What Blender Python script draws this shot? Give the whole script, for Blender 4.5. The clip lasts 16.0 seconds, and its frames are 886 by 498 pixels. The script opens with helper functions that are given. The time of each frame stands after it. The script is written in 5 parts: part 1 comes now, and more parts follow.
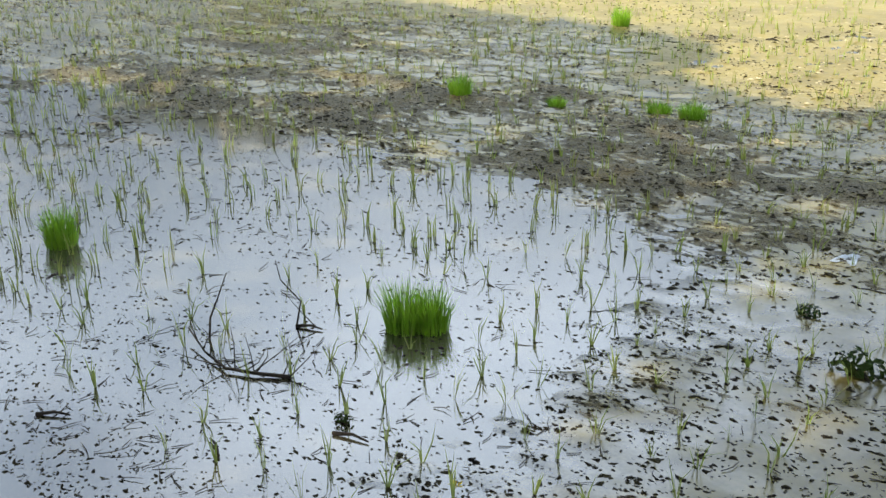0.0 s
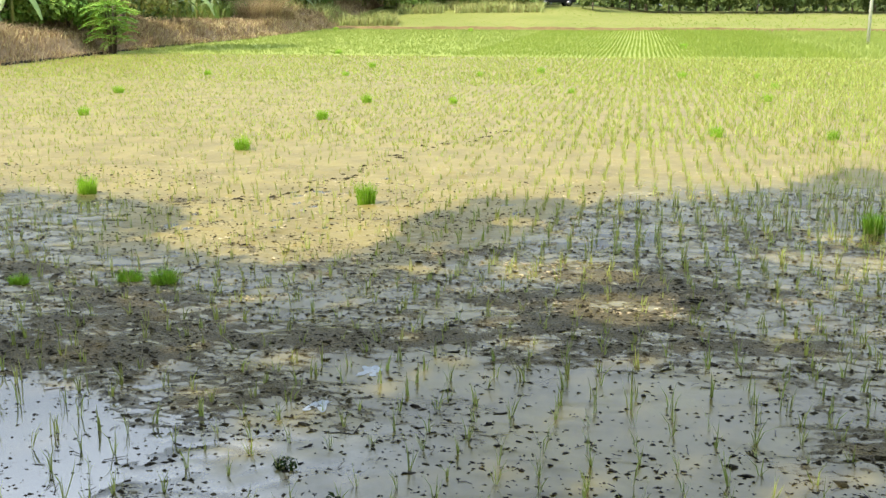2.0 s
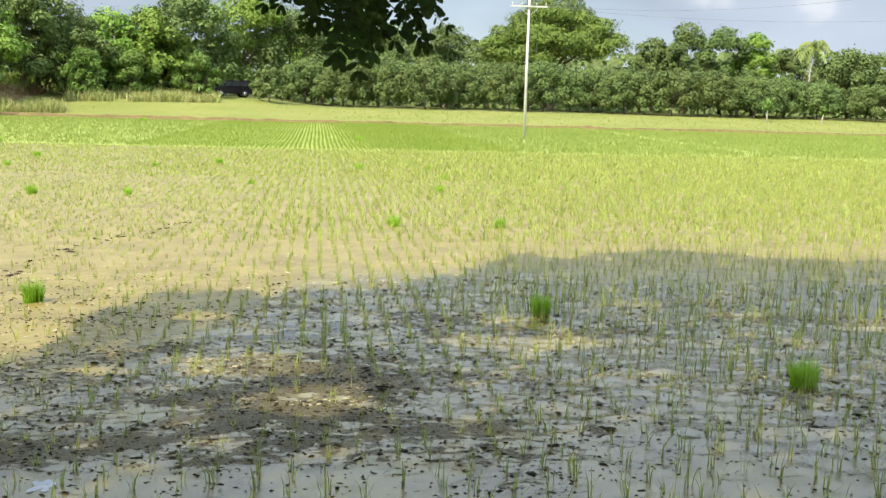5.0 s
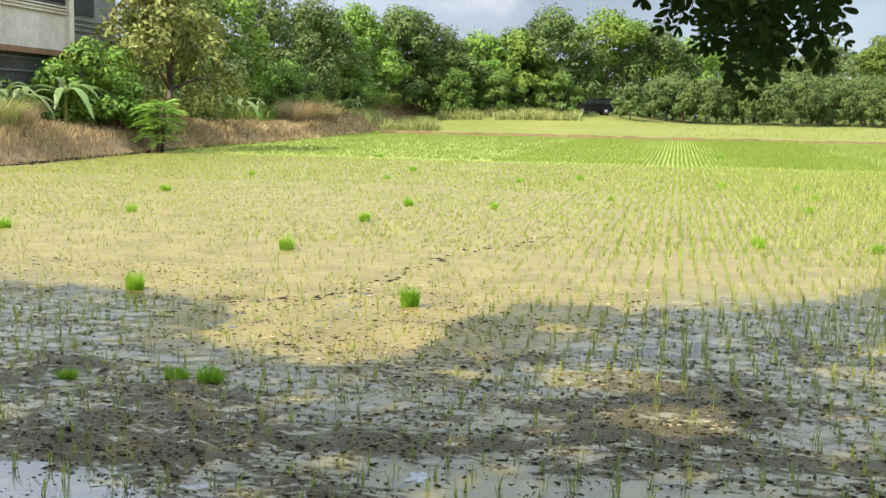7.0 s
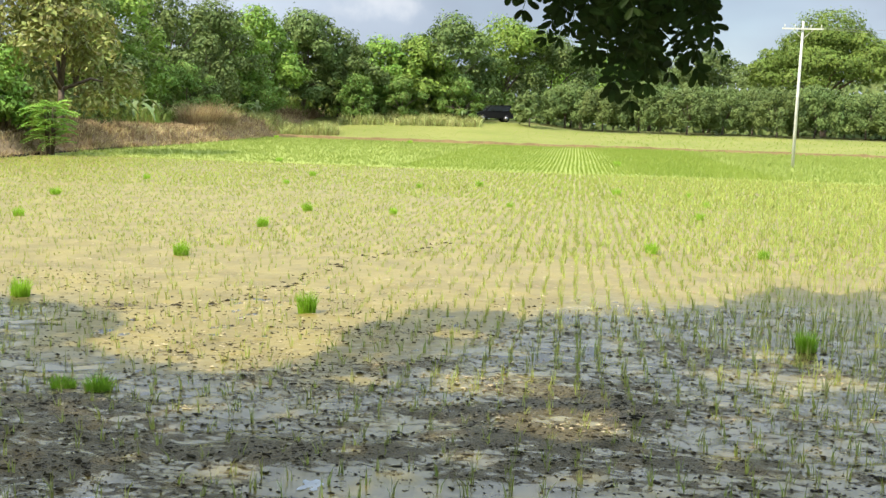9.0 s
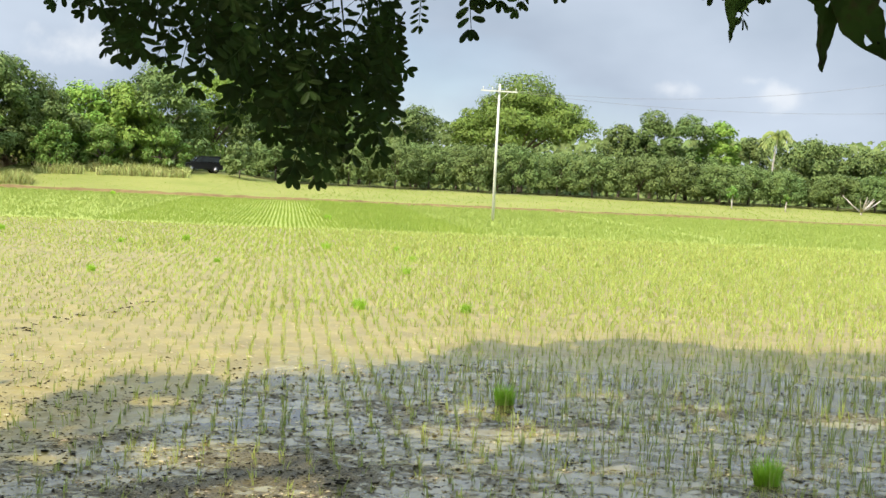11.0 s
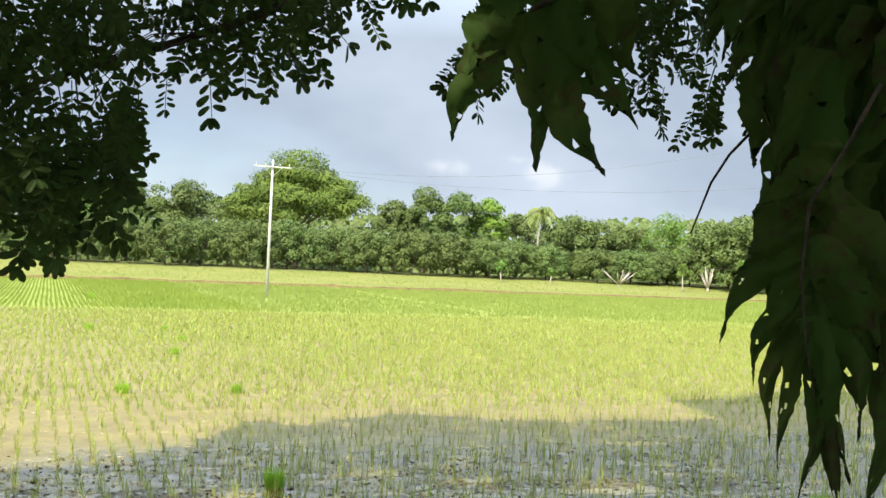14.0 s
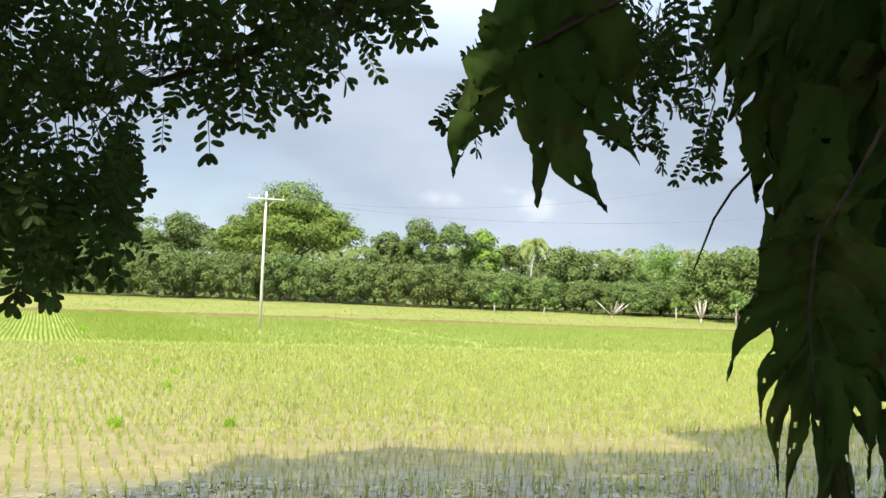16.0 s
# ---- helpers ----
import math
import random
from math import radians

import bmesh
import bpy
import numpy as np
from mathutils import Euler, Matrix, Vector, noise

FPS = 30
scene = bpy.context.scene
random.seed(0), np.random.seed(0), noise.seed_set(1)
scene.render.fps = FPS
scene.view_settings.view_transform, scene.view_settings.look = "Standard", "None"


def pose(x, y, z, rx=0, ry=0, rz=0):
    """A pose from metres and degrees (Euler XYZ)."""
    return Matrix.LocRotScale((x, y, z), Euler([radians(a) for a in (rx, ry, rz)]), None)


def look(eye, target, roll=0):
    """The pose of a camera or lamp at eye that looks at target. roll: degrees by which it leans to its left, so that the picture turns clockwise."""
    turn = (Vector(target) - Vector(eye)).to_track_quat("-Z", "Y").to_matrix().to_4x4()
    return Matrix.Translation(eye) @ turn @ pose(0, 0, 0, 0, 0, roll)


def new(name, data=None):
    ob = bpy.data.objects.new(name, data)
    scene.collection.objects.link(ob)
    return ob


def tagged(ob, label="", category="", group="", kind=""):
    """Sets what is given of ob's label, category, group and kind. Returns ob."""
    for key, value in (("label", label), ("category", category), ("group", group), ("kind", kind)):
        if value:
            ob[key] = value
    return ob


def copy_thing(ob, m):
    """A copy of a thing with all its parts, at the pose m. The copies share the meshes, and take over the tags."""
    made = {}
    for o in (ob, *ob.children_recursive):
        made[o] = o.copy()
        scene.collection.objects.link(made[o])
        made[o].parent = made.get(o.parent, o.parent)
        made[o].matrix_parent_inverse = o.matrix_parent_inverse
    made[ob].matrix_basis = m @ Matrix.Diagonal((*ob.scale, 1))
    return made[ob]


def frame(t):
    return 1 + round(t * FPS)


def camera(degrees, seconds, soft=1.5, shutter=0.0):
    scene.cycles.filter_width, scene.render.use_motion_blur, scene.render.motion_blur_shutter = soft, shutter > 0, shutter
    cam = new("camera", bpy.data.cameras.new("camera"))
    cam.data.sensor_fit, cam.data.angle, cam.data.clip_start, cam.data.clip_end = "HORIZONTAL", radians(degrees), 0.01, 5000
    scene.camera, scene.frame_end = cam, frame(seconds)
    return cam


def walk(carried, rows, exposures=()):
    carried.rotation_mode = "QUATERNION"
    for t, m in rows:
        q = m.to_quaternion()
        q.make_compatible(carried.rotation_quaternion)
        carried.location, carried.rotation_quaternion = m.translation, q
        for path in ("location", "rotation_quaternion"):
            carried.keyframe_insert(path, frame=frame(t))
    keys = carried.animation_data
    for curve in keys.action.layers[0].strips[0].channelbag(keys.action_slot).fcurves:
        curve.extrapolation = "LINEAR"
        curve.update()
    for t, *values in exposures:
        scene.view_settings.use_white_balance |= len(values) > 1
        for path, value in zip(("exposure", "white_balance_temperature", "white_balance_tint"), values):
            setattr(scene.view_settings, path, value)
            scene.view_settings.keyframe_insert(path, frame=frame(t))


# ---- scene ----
cam = camera(46.18, 16.0)
# seconds, eye (m), yaw, pitch, roll (degrees)
ROWS = [
    (0.0, -0.101, -0.089, 1.904, 38.81, -21.11, -1.31),
    (0.5, -0.098, -0.085, 1.920, 34.48, -19.08, -1.01),
    (1.0, -0.063, -0.043, 1.936, 27.72, -17.01, -0.70),
    (1.5, -0.013, -0.042, 1.958, 19.17, -14.98, -0.21),
    (2.0, 0.038, -0.004, 1.962, 10.58, -12.89, 0.13),
    (2.5, 0.016, 0.015, 1.939, 2.97, -10.89, 0.29),
    (3.0, 0.037, 0.051, 1.978, -2.84, -9.42, 1.06),
    (3.2, 0.060, 0.071, 1.978, -4.63, -8.95, 1.21),
    (3.6, 0.055, 0.067, 1.977, -8.08, -8.12, 1.36),
    (4.0, 0.042, 0.056, 1.976, -9.82, -7.75, 1.48),
    (4.4, 0.027, 0.042, 1.975, -9.90, -7.66, 1.54),
    (4.8, 0.014, 0.030, 1.973, -8.42, -7.71, 1.54),
    (5.3, 0.006, 0.023, 1.972, -4.47, -7.71, 1.40),
    (5.5, -0.002, 0.011, 1.972, -2.60, -7.67, 1.26),
    (6.0, -0.027, -0.010, 1.970, 2.63, -7.53, 1.08),
    (6.5, -0.038, -0.024, 1.981, 8.03, -7.40, 1.04),
    (7.0, -0.060, -0.033, 1.976, 12.54, -7.25, 1.22),
    (7.5, -0.072, -0.045, 1.968, 14.96, -7.18, 1.41),
    (8.0, -0.067, -0.069, 1.969, 14.54, -7.11, 1.66),
    (8.5, -0.061, -0.046, 1.974, 11.43, -7.00, 1.89),
    (9.0, -0.022, -0.031, 1.983, 7.07, -6.81, 1.95),
    (9.2, -0.024, -0.021, 1.975, 5.32, -6.70, 1.85),
    (9.6, -0.018, -0.011, 1.982, 1.93, -6.33, 1.93),
    (10.0, -0.003, 0.011, 2.000, -1.28, -5.64, 2.13),
    (10.4, 0.017, 0.040, 2.022, -4.32, -4.76, 2.40),
    (10.8, 0.036, 0.068, 2.044, -7.21, -3.80, 2.66),
    (11.2, 0.049, 0.088, 2.060, -9.98, -2.86, 2.84),
    (11.5, 0.052, 0.093, 2.064, -11.99, -2.25, 2.89),
    (12.0, 0.061, 0.083, 2.069, -15.30, -1.33, 3.12),
    (12.5, 0.093, 0.077, 2.088, -17.63, -0.71, 2.81),
    (13.0, 0.079, 0.069, 2.084, -19.15, -0.21, 2.56),
    (13.5, 0.102, 0.064, 2.086, -20.09, 0.56, 2.36),
    (14.0, 0.106, 0.065, 2.085, -20.72, 1.35, 2.31),
    (14.5, 0.113, 0.072, 2.087, -21.02, 2.03, 2.26),
    (15.0, 0.104, 0.070, 2.095, -21.10, 2.51, 2.27),
    (15.5, 0.104, 0.072, 2.093, -21.08, 2.84, 2.28),
    (16.0, 0.099, 0.080, 2.093, -21.02, 3.09, 2.16),
]
walk(cam, [(t, pose(x, y, z, 0, 0, yaw) @ pose(0, 0, 0, 90 + pitch) @ pose(0, 0, 0, 0, 0, roll)) for t, x, y, z, yaw, pitch, roll in ROWS],
     [(0.0, 1.36), (1.2, 1.31), (3.0, 1.20), (9.0, 1.21), (12.0, 1.22), (14.0, 1.30), (16.0, 1.31)])

# ---- light ----
SUN_EL, SUN_AZ = 47.0, 228.0          # degrees; azimuth clockwise from +y
TO_SUN = Vector((math.sin(radians(SUN_AZ)) * math.cos(radians(SUN_EL)), math.cos(radians(SUN_AZ)) * math.cos(radians(SUN_EL)), math.sin(radians(SUN_EL))))
sun_data = bpy.data.lights.new("sun", "SUN")
sun_data.energy, sun_data.angle, sun_data.color = 3.55, radians(0.6), (1.0, 0.905, 0.775)
sun_lamp = new("sun", sun_data)
sun_lamp.matrix_world = look(TO_SUN * 60, (0, 0, 0))

world = bpy.data.worlds.new("sky")
scene.world = world
world.use_nodes = True
wn, wl = world.node_tree.nodes, world.node_tree.links
wn.clear()
sky = wn.new("ShaderNodeTexSky")
sky.sky_type, sky.sun_disc = "NISHITA", False
sky.sun_elevation, sky.sun_rotation = radians(SUN_EL), radians(SUN_AZ)
sky.air_density, sky.dust_density, sky.ozone_density = 1.0, 0.7, 1.0
wco = wn.new("ShaderNodeTexCoord")
wmap = wn.new("ShaderNodeMapping")
wmap.inputs["Scale"].default_value = (1.0, 1.0, 2.0)
wl.new(wco.outputs["Generated"], wmap.inputs["Vector"])
cloud = wn.new("ShaderNodeTexNoise")
cloud.inputs["Scale"].default_value, cloud.inputs["Detail"].default_value, cloud.inputs["Roughness"].default_value = 2.0, 5.0, 0.5
wl.new(wmap.outputs[0], cloud.inputs["Vector"])
cover = wn.new("ShaderNodeValToRGB")
cover.color_ramp.elements[0].position, cover.color_ramp.elements[0].color = 0.16, (0, 0, 0, 1)
cover.color_ramp.elements[1].position, cover.color_ramp.elements[1].color = 0.48, (1, 1, 1, 1)
wl.new(cloud.outputs["Fac"], cover.inputs[0])
tone = wn.new("ShaderNodeTexNoise")
tone.inputs["Scale"].default_value, tone.inputs["Detail"].default_value = 2.6, 5.0
wl.new(wmap.outputs[0], tone.inputs["Vector"])
shade = wn.new("ShaderNodeValToRGB")
shade.color_ramp.elements[0].position, shade.color_ramp.elements[0].color = 0.38, (2.72, 3.25, 4.0, 1)
shade.color_ramp.elements[1].position, shade.color_ramp.elements[1].color = 0.70, (4.2, 4.78, 5.6, 1)
# the cloud sheet grows thinner and brighter towards the zenith
wsep = wn.new("ShaderNodeSeparateXYZ")
wl.new(wco.outputs["Generated"], wsep.inputs[0])
lift = wn.new("ShaderNodeMapRange")
lift.inputs[1].default_value, lift.inputs[2].default_value, lift.inputs[3].default_value, lift.inputs[4].default_value = 0.22, 0.46, 1.0, 3.5
wl.new(wsep.outputs[2], lift.inputs[0])
bright = wn.new("ShaderNodeVectorMath")
bright.operation = "SCALE"
wl.new(lift.outputs[0], bright.inputs["Scale"])
wl.new(tone.outputs["Fac"], shade.inputs[0])
wmix = wn.new("ShaderNodeMixRGB")
wl.new(cover.outputs[0], wmix.inputs[0])
wl.new(sky.outputs[0], wmix.inputs[1])
wl.new(shade.outputs[0], bright.inputs[0])
wl.new(bright.outputs[0], wmix.inputs[2])
wlast = wmix
# small white cumulus heads low over the woods: azimuth, elevation, size
for paz, pel, psize in ((20.5, 5.9, 0.036), (25.9, 5.6, 0.046), (24.6, 6.4, 0.022), (-11.0, 6.4, 0.07), (22.0, 3.6, 0.05)):
    heart = wn.new("ShaderNodeVectorMath")
    heart.operation = "SUBTRACT"
    heart.inputs[1].default_value = (math.sin(radians(paz)) * math.cos(radians(pel)), math.cos(radians(paz)) * math.cos(radians(pel)), math.sin(radians(pel)))
    wl.new(wco.outputs["Generated"], heart.inputs[0])
    squat = wn.new("ShaderNodeVectorMath")
    squat.operation = "MULTIPLY"
    squat.inputs[1].default_value = (1.0, 1.0, 2.0)
    wl.new(heart.outputs[0], squat.inputs[0])
    span = wn.new("ShaderNodeVectorMath")
    span.operation = "LENGTH"
    wl.new(squat.outputs[0], span.inputs[0])
    billow = wn.new("ShaderNodeTexNoise")
    billow.inputs["Scale"].default_value, billow.inputs["Detail"].default_value = 32.0, 5.0
    wl.new(wco.outputs["Generated"], billow.inputs["Vector"])
    ragged = wn.new("ShaderNodeMath")
    ragged.operation = "MULTIPLY_ADD"
    ragged.inputs[1].default_value = psize * 1.9
    wl.new(billow.outputs["Fac"], ragged.inputs[0])
    wl.new(span.outputs["Value"], ragged.inputs[2])
    head = wn.new("ShaderNodeMapRange")
    head.interpolation_type = "SMOOTHSTEP"
    head.inputs[1].default_value, head.inputs[2].default_value, head.inputs[3].default_value, head.inputs[4].default_value = psize * 0.85, psize * 1.6, 0.62, 0.0
    wl.new(ragged.outputs[0], head.inputs[0])
    puff = wn.new("ShaderNodeMixRGB")
    puff.inputs[2].default_value = (5.8, 6.0, 6.3, 1)
    wl.new(head.outputs[0], puff.inputs[0])
    wl.new(wlast.outputs[0], puff.inputs[1])
    wlast = puff
wbg = wn.new("ShaderNodeBackground")
wbg.inputs["Strength"].default_value = 0.070
wl.new(wlast.outputs[0], wbg.inputs[0])
wout = wn.new("ShaderNodeOutputWorld")
wl.new(wbg.outputs[0], wout.inputs[0])


# ---- materials ----
def material(name, low, high, scale=4.0, rough=0.8, bump=0.3, fine=6.0, spec=0.3, translucent=0.0, island=0.0, per_object=0.0, metal=0.0, detail=6.0, spread=(0.35, 0.65)):
    """Two-scale noise between two base colours, bump, and a hue drift per leaf or per object where wanted."""
    m = bpy.data.materials.new(name)
    m.use_nodes = True
    n, l = m.node_tree.nodes, m.node_tree.links
    n.clear()
    out = n.new("ShaderNodeOutputMaterial")
    bs = n.new("ShaderNodeBsdfPrincipled")
    co = n.new("ShaderNodeNewGeometry")
    big = n.new("ShaderNodeTexNoise")
    big.inputs["Scale"].default_value, big.inputs["Detail"].default_value = scale, detail
    l.new(co.outputs["Position"], big.inputs["Vector"])
    small = n.new("ShaderNodeTexNoise")
    small.inputs["Scale"].default_value, small.inputs["Detail"].default_value = scale * fine, 4.0
    l.new(co.outputs["Position"], small.inputs["Vector"])
    blend = n.new("ShaderNodeMix")
    blend.inputs[0].default_value = 0.4
    l.new(big.outputs["Fac"], blend.inputs[2])
    l.new(small.outputs["Fac"], blend.inputs[3])
    ramp = n.new("ShaderNodeValToRGB")
    ramp.color_ramp.elements[0].position, ramp.color_ramp.elements[0].color = spread[0], (*low, 1)
    ramp.color_ramp.elements[1].position, ramp.color_ramp.elements[1].color = spread[1], (*high, 1)
    l.new(blend.outputs[0], ramp.inputs[0])
    colour = ramp.outputs[0]
    for amount, kind in ((island, "island"), (per_object, "object")):
        if amount:
            hsv = n.new("ShaderNodeHueSaturation")
            src = co.outputs["Random Per Island"] if kind == "island" else n.new("ShaderNodeObjectInfo").outputs["Random"]
            hue = n.new("ShaderNodeMapRange")
            hue.inputs[3].default_value, hue.inputs[4].default_value = 0.5 - 0.035 * amount, 0.5 + 0.025 * amount
            val = n.new("ShaderNodeMapRange")
            val.inputs[3].default_value, val.inputs[4].default_value = 1 - 0.4 * amount, 1 + 0.4 * amount
            l.new(src, hue.inputs[0])
            l.new(src, val.inputs[0])
            l.new(hue.outputs[0], hsv.inputs["Hue"])
            l.new(val.outputs[0], hsv.inputs["Value"])
            l.new(colour, hsv.inputs["Color"])
            colour = hsv.outputs[0]
    l.new(colour, bs.inputs["Base Color"])
    bs.inputs["Roughness"].default_value = rough
    bs.inputs["Specular IOR Level"].default_value = spec
    bs.inputs["Metallic"].default_value = metal
    if bump:
        bp = n.new("ShaderNodeBump")
        bp.inputs["Strength"].default_value, bp.inputs["Distance"].default_value = bump, 0.02
        l.new(blend.outputs[0], bp.inputs["Height"])
        l.new(bp.outputs[0], bs.inputs["Normal"])
    if translucent:
        tr = n.new("ShaderNodeBsdfTranslucent")
        l.new(colour, tr.inputs["Color"])
        mx = n.new("ShaderNodeMixShader")
        mx.inputs[0].default_value = translucent
        l.new(bs.outputs[0], mx.inputs[1])
        l.new(tr.outputs[0], mx.inputs[2])
        l.new(mx.outputs[0], out.inputs[0])
    else:
        l.new(bs.outputs[0], out.inputs[0])
    return m


M_CLOD = material("mud_clod", (0.010, 0.0085, 0.005), (0.044, 0.037, 0.019), 9.0, 0.9, 0.5, 4.0, 0.1, island=0.6)
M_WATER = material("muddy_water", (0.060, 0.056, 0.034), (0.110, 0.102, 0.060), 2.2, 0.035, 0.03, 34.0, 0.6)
M_WATER.node_tree.nodes["Principled BSDF"].inputs["IOR"].default_value = 2.25      # IOR set well above real water's, so the reflected sky shows brighter
M_EARTH = material("dry_earth", (0.15, 0.105, 0.055), (0.28, 0.20, 0.11), 0.8, 0.95, 0.8, 8.0, 0.1)
M_FIELD = material("sparse_green_field", (0.202, 0.246, 0.052), (0.255, 0.286, 0.070), 0.25, 0.9, 0.6, 9.0, 0.1)
M_STUBBLE = material("pale_field", (0.150, 0.172, 0.038), (0.208, 0.208, 0.058), 0.12, 0.95, 0.6, 9.0, 0.1)
M_ORCHARD = material("orchard_floor", (0.09, 0.11, 0.03), (0.22, 0.22, 0.08), 0.4, 0.95, 0.8, 8.0, 0.1)
M_RICE = material("rice_blade", (0.225, 0.30, 0.060), (0.43, 0.47, 0.125), 3.0, 0.6, 0.0, 5.0, 0.15, translucent=0.35, island=0.5)
M_RICE_GREEN = material("dense_rice_blade", (0.20, 0.275, 0.045), (0.27, 0.33, 0.065), 0.3, 0.8, 0.0, 5.0, 0.1, translucent=0.4, island=0.12)
M_RICE_LUSH = material("lush_rice_blade", (0.222, 0.285, 0.060), (0.282, 0.335, 0.084), 0.3, 0.8, 0.0, 5.0, 0.1, translucent=0.35, island=0.12)
M_BUNDLE = material("seedling_bundle_blade", (0.16, 0.27, 0.018), (0.34, 0.48, 0.04), 5.0, 0.5, 0.0, 5.0, 0.2, translucent=0.35, island=0.7)
M_DRY = material("dry_grass", (0.25, 0.185, 0.085), (0.46, 0.36, 0.19), 0.6, 0.9, 0.0, 6.0, 0.1, translucent=0.2, island=0.9)
M_GRASS = material("bank_grass", (0.12, 0.20, 0.03), (0.26, 0.31, 0.07), 0.6, 0.7, 0.0, 6.0, 0.2, translucent=0.3, island=0.8)
M_BRIGHT = material("bright_broad_leaf", (0.17, 0.33, 0.04), (0.32, 0.49, 0.08), 1.5, 0.4, 0.1, 6.0, 0.4, translucent=0.25, island=0.6)
M_WEED = material("pale_weed", (0.22, 0.26, 0.07), (0.40, 0.40, 0.15), 0.8, 0.8, 0.0, 6.0, 0.15, translucent=0.25, island=0.8)
M_BARK = material("bark", (0.07, 0.055, 0.04), (0.17, 0.135, 0.10), 4.0, 0.95, 0.9, 5.0, 0.1)
M_TWIG = material("wet_twig", (0.02, 0.016, 0.012), (0.06, 0.045, 0.03), 20.0, 0.8, 0.5, 4.0, 0.2)
M_MANGO = material("mango_leaf", (0.072, 0.118, 0.032), (0.155, 0.207, 0.056), 0.5, 0.65, 0.0, 5.0, 0.2, translucent=0.12, island=0.35, per_object=0.3)
M_LUSH = material("lush_leaf", (0.112, 0.220, 0.030), (0.245, 0.370, 0.058), 0.5, 0.6, 0.0, 5.0, 0.22, translucent=0.12, island=0.4, per_object=0.4)
M_RAIN = material("rain_tree_leaf", (0.075, 0.125, 0.018), (0.165, 0.228, 0.038), 0.4, 0.6, 0.0, 5.0, 0.2, translucent=0.12, island=0.4)
M_PALE = material("pale_feathery_leaf", (0.11, 0.20, 0.035), (0.19, 0.30, 0.06), 0.6, 0.6, 0.0, 5.0, 0.25, translucent=0.3, island=0.8, per_object=0.3)
M_OLIVE = material("olive_brown_leaf", (0.13, 0.155, 0.034), (0.32, 0.32, 0.08), 0.9, 0.5, 0.0, 5.0, 0.3, translucent=0.2, island=0.9)
M_BANANA = material("banana_leaf", (0.10, 0.17, 0.035), (0.20, 0.26, 0.075), 1.5, 0.45, 0.2, 6.0, 0.4, translucent=0.3, per_object=0.4)
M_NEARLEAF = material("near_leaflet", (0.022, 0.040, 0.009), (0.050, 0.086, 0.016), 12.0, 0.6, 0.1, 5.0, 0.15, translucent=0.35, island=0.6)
M_VINE = material("vine_leaf", (0.052, 0.044, 0.018), (0.040, 0.072, 0.014), 7.0, 0.75, 0.2, 9.0, 0.08, translucent=0.35, per_object=0.5, spread=(0.36, 0.46))
M_POLE = material("white_pole", (0.44, 0.43, 0.38), (0.60, 0.59, 0.54), 1.5, 0.7, 0.2, 6.0, 0.3)
M_BUND = material("dark_bund_earth", (0.105, 0.073, 0.030), (0.195, 0.135, 0.056), 1.2, 0.95, 0.8, 8.0, 0.1)
M_WIRE = material("wire", (0.12, 0.12, 0.13), (0.2, 0.2, 0.2), 2.0, 0.6, 0.0)


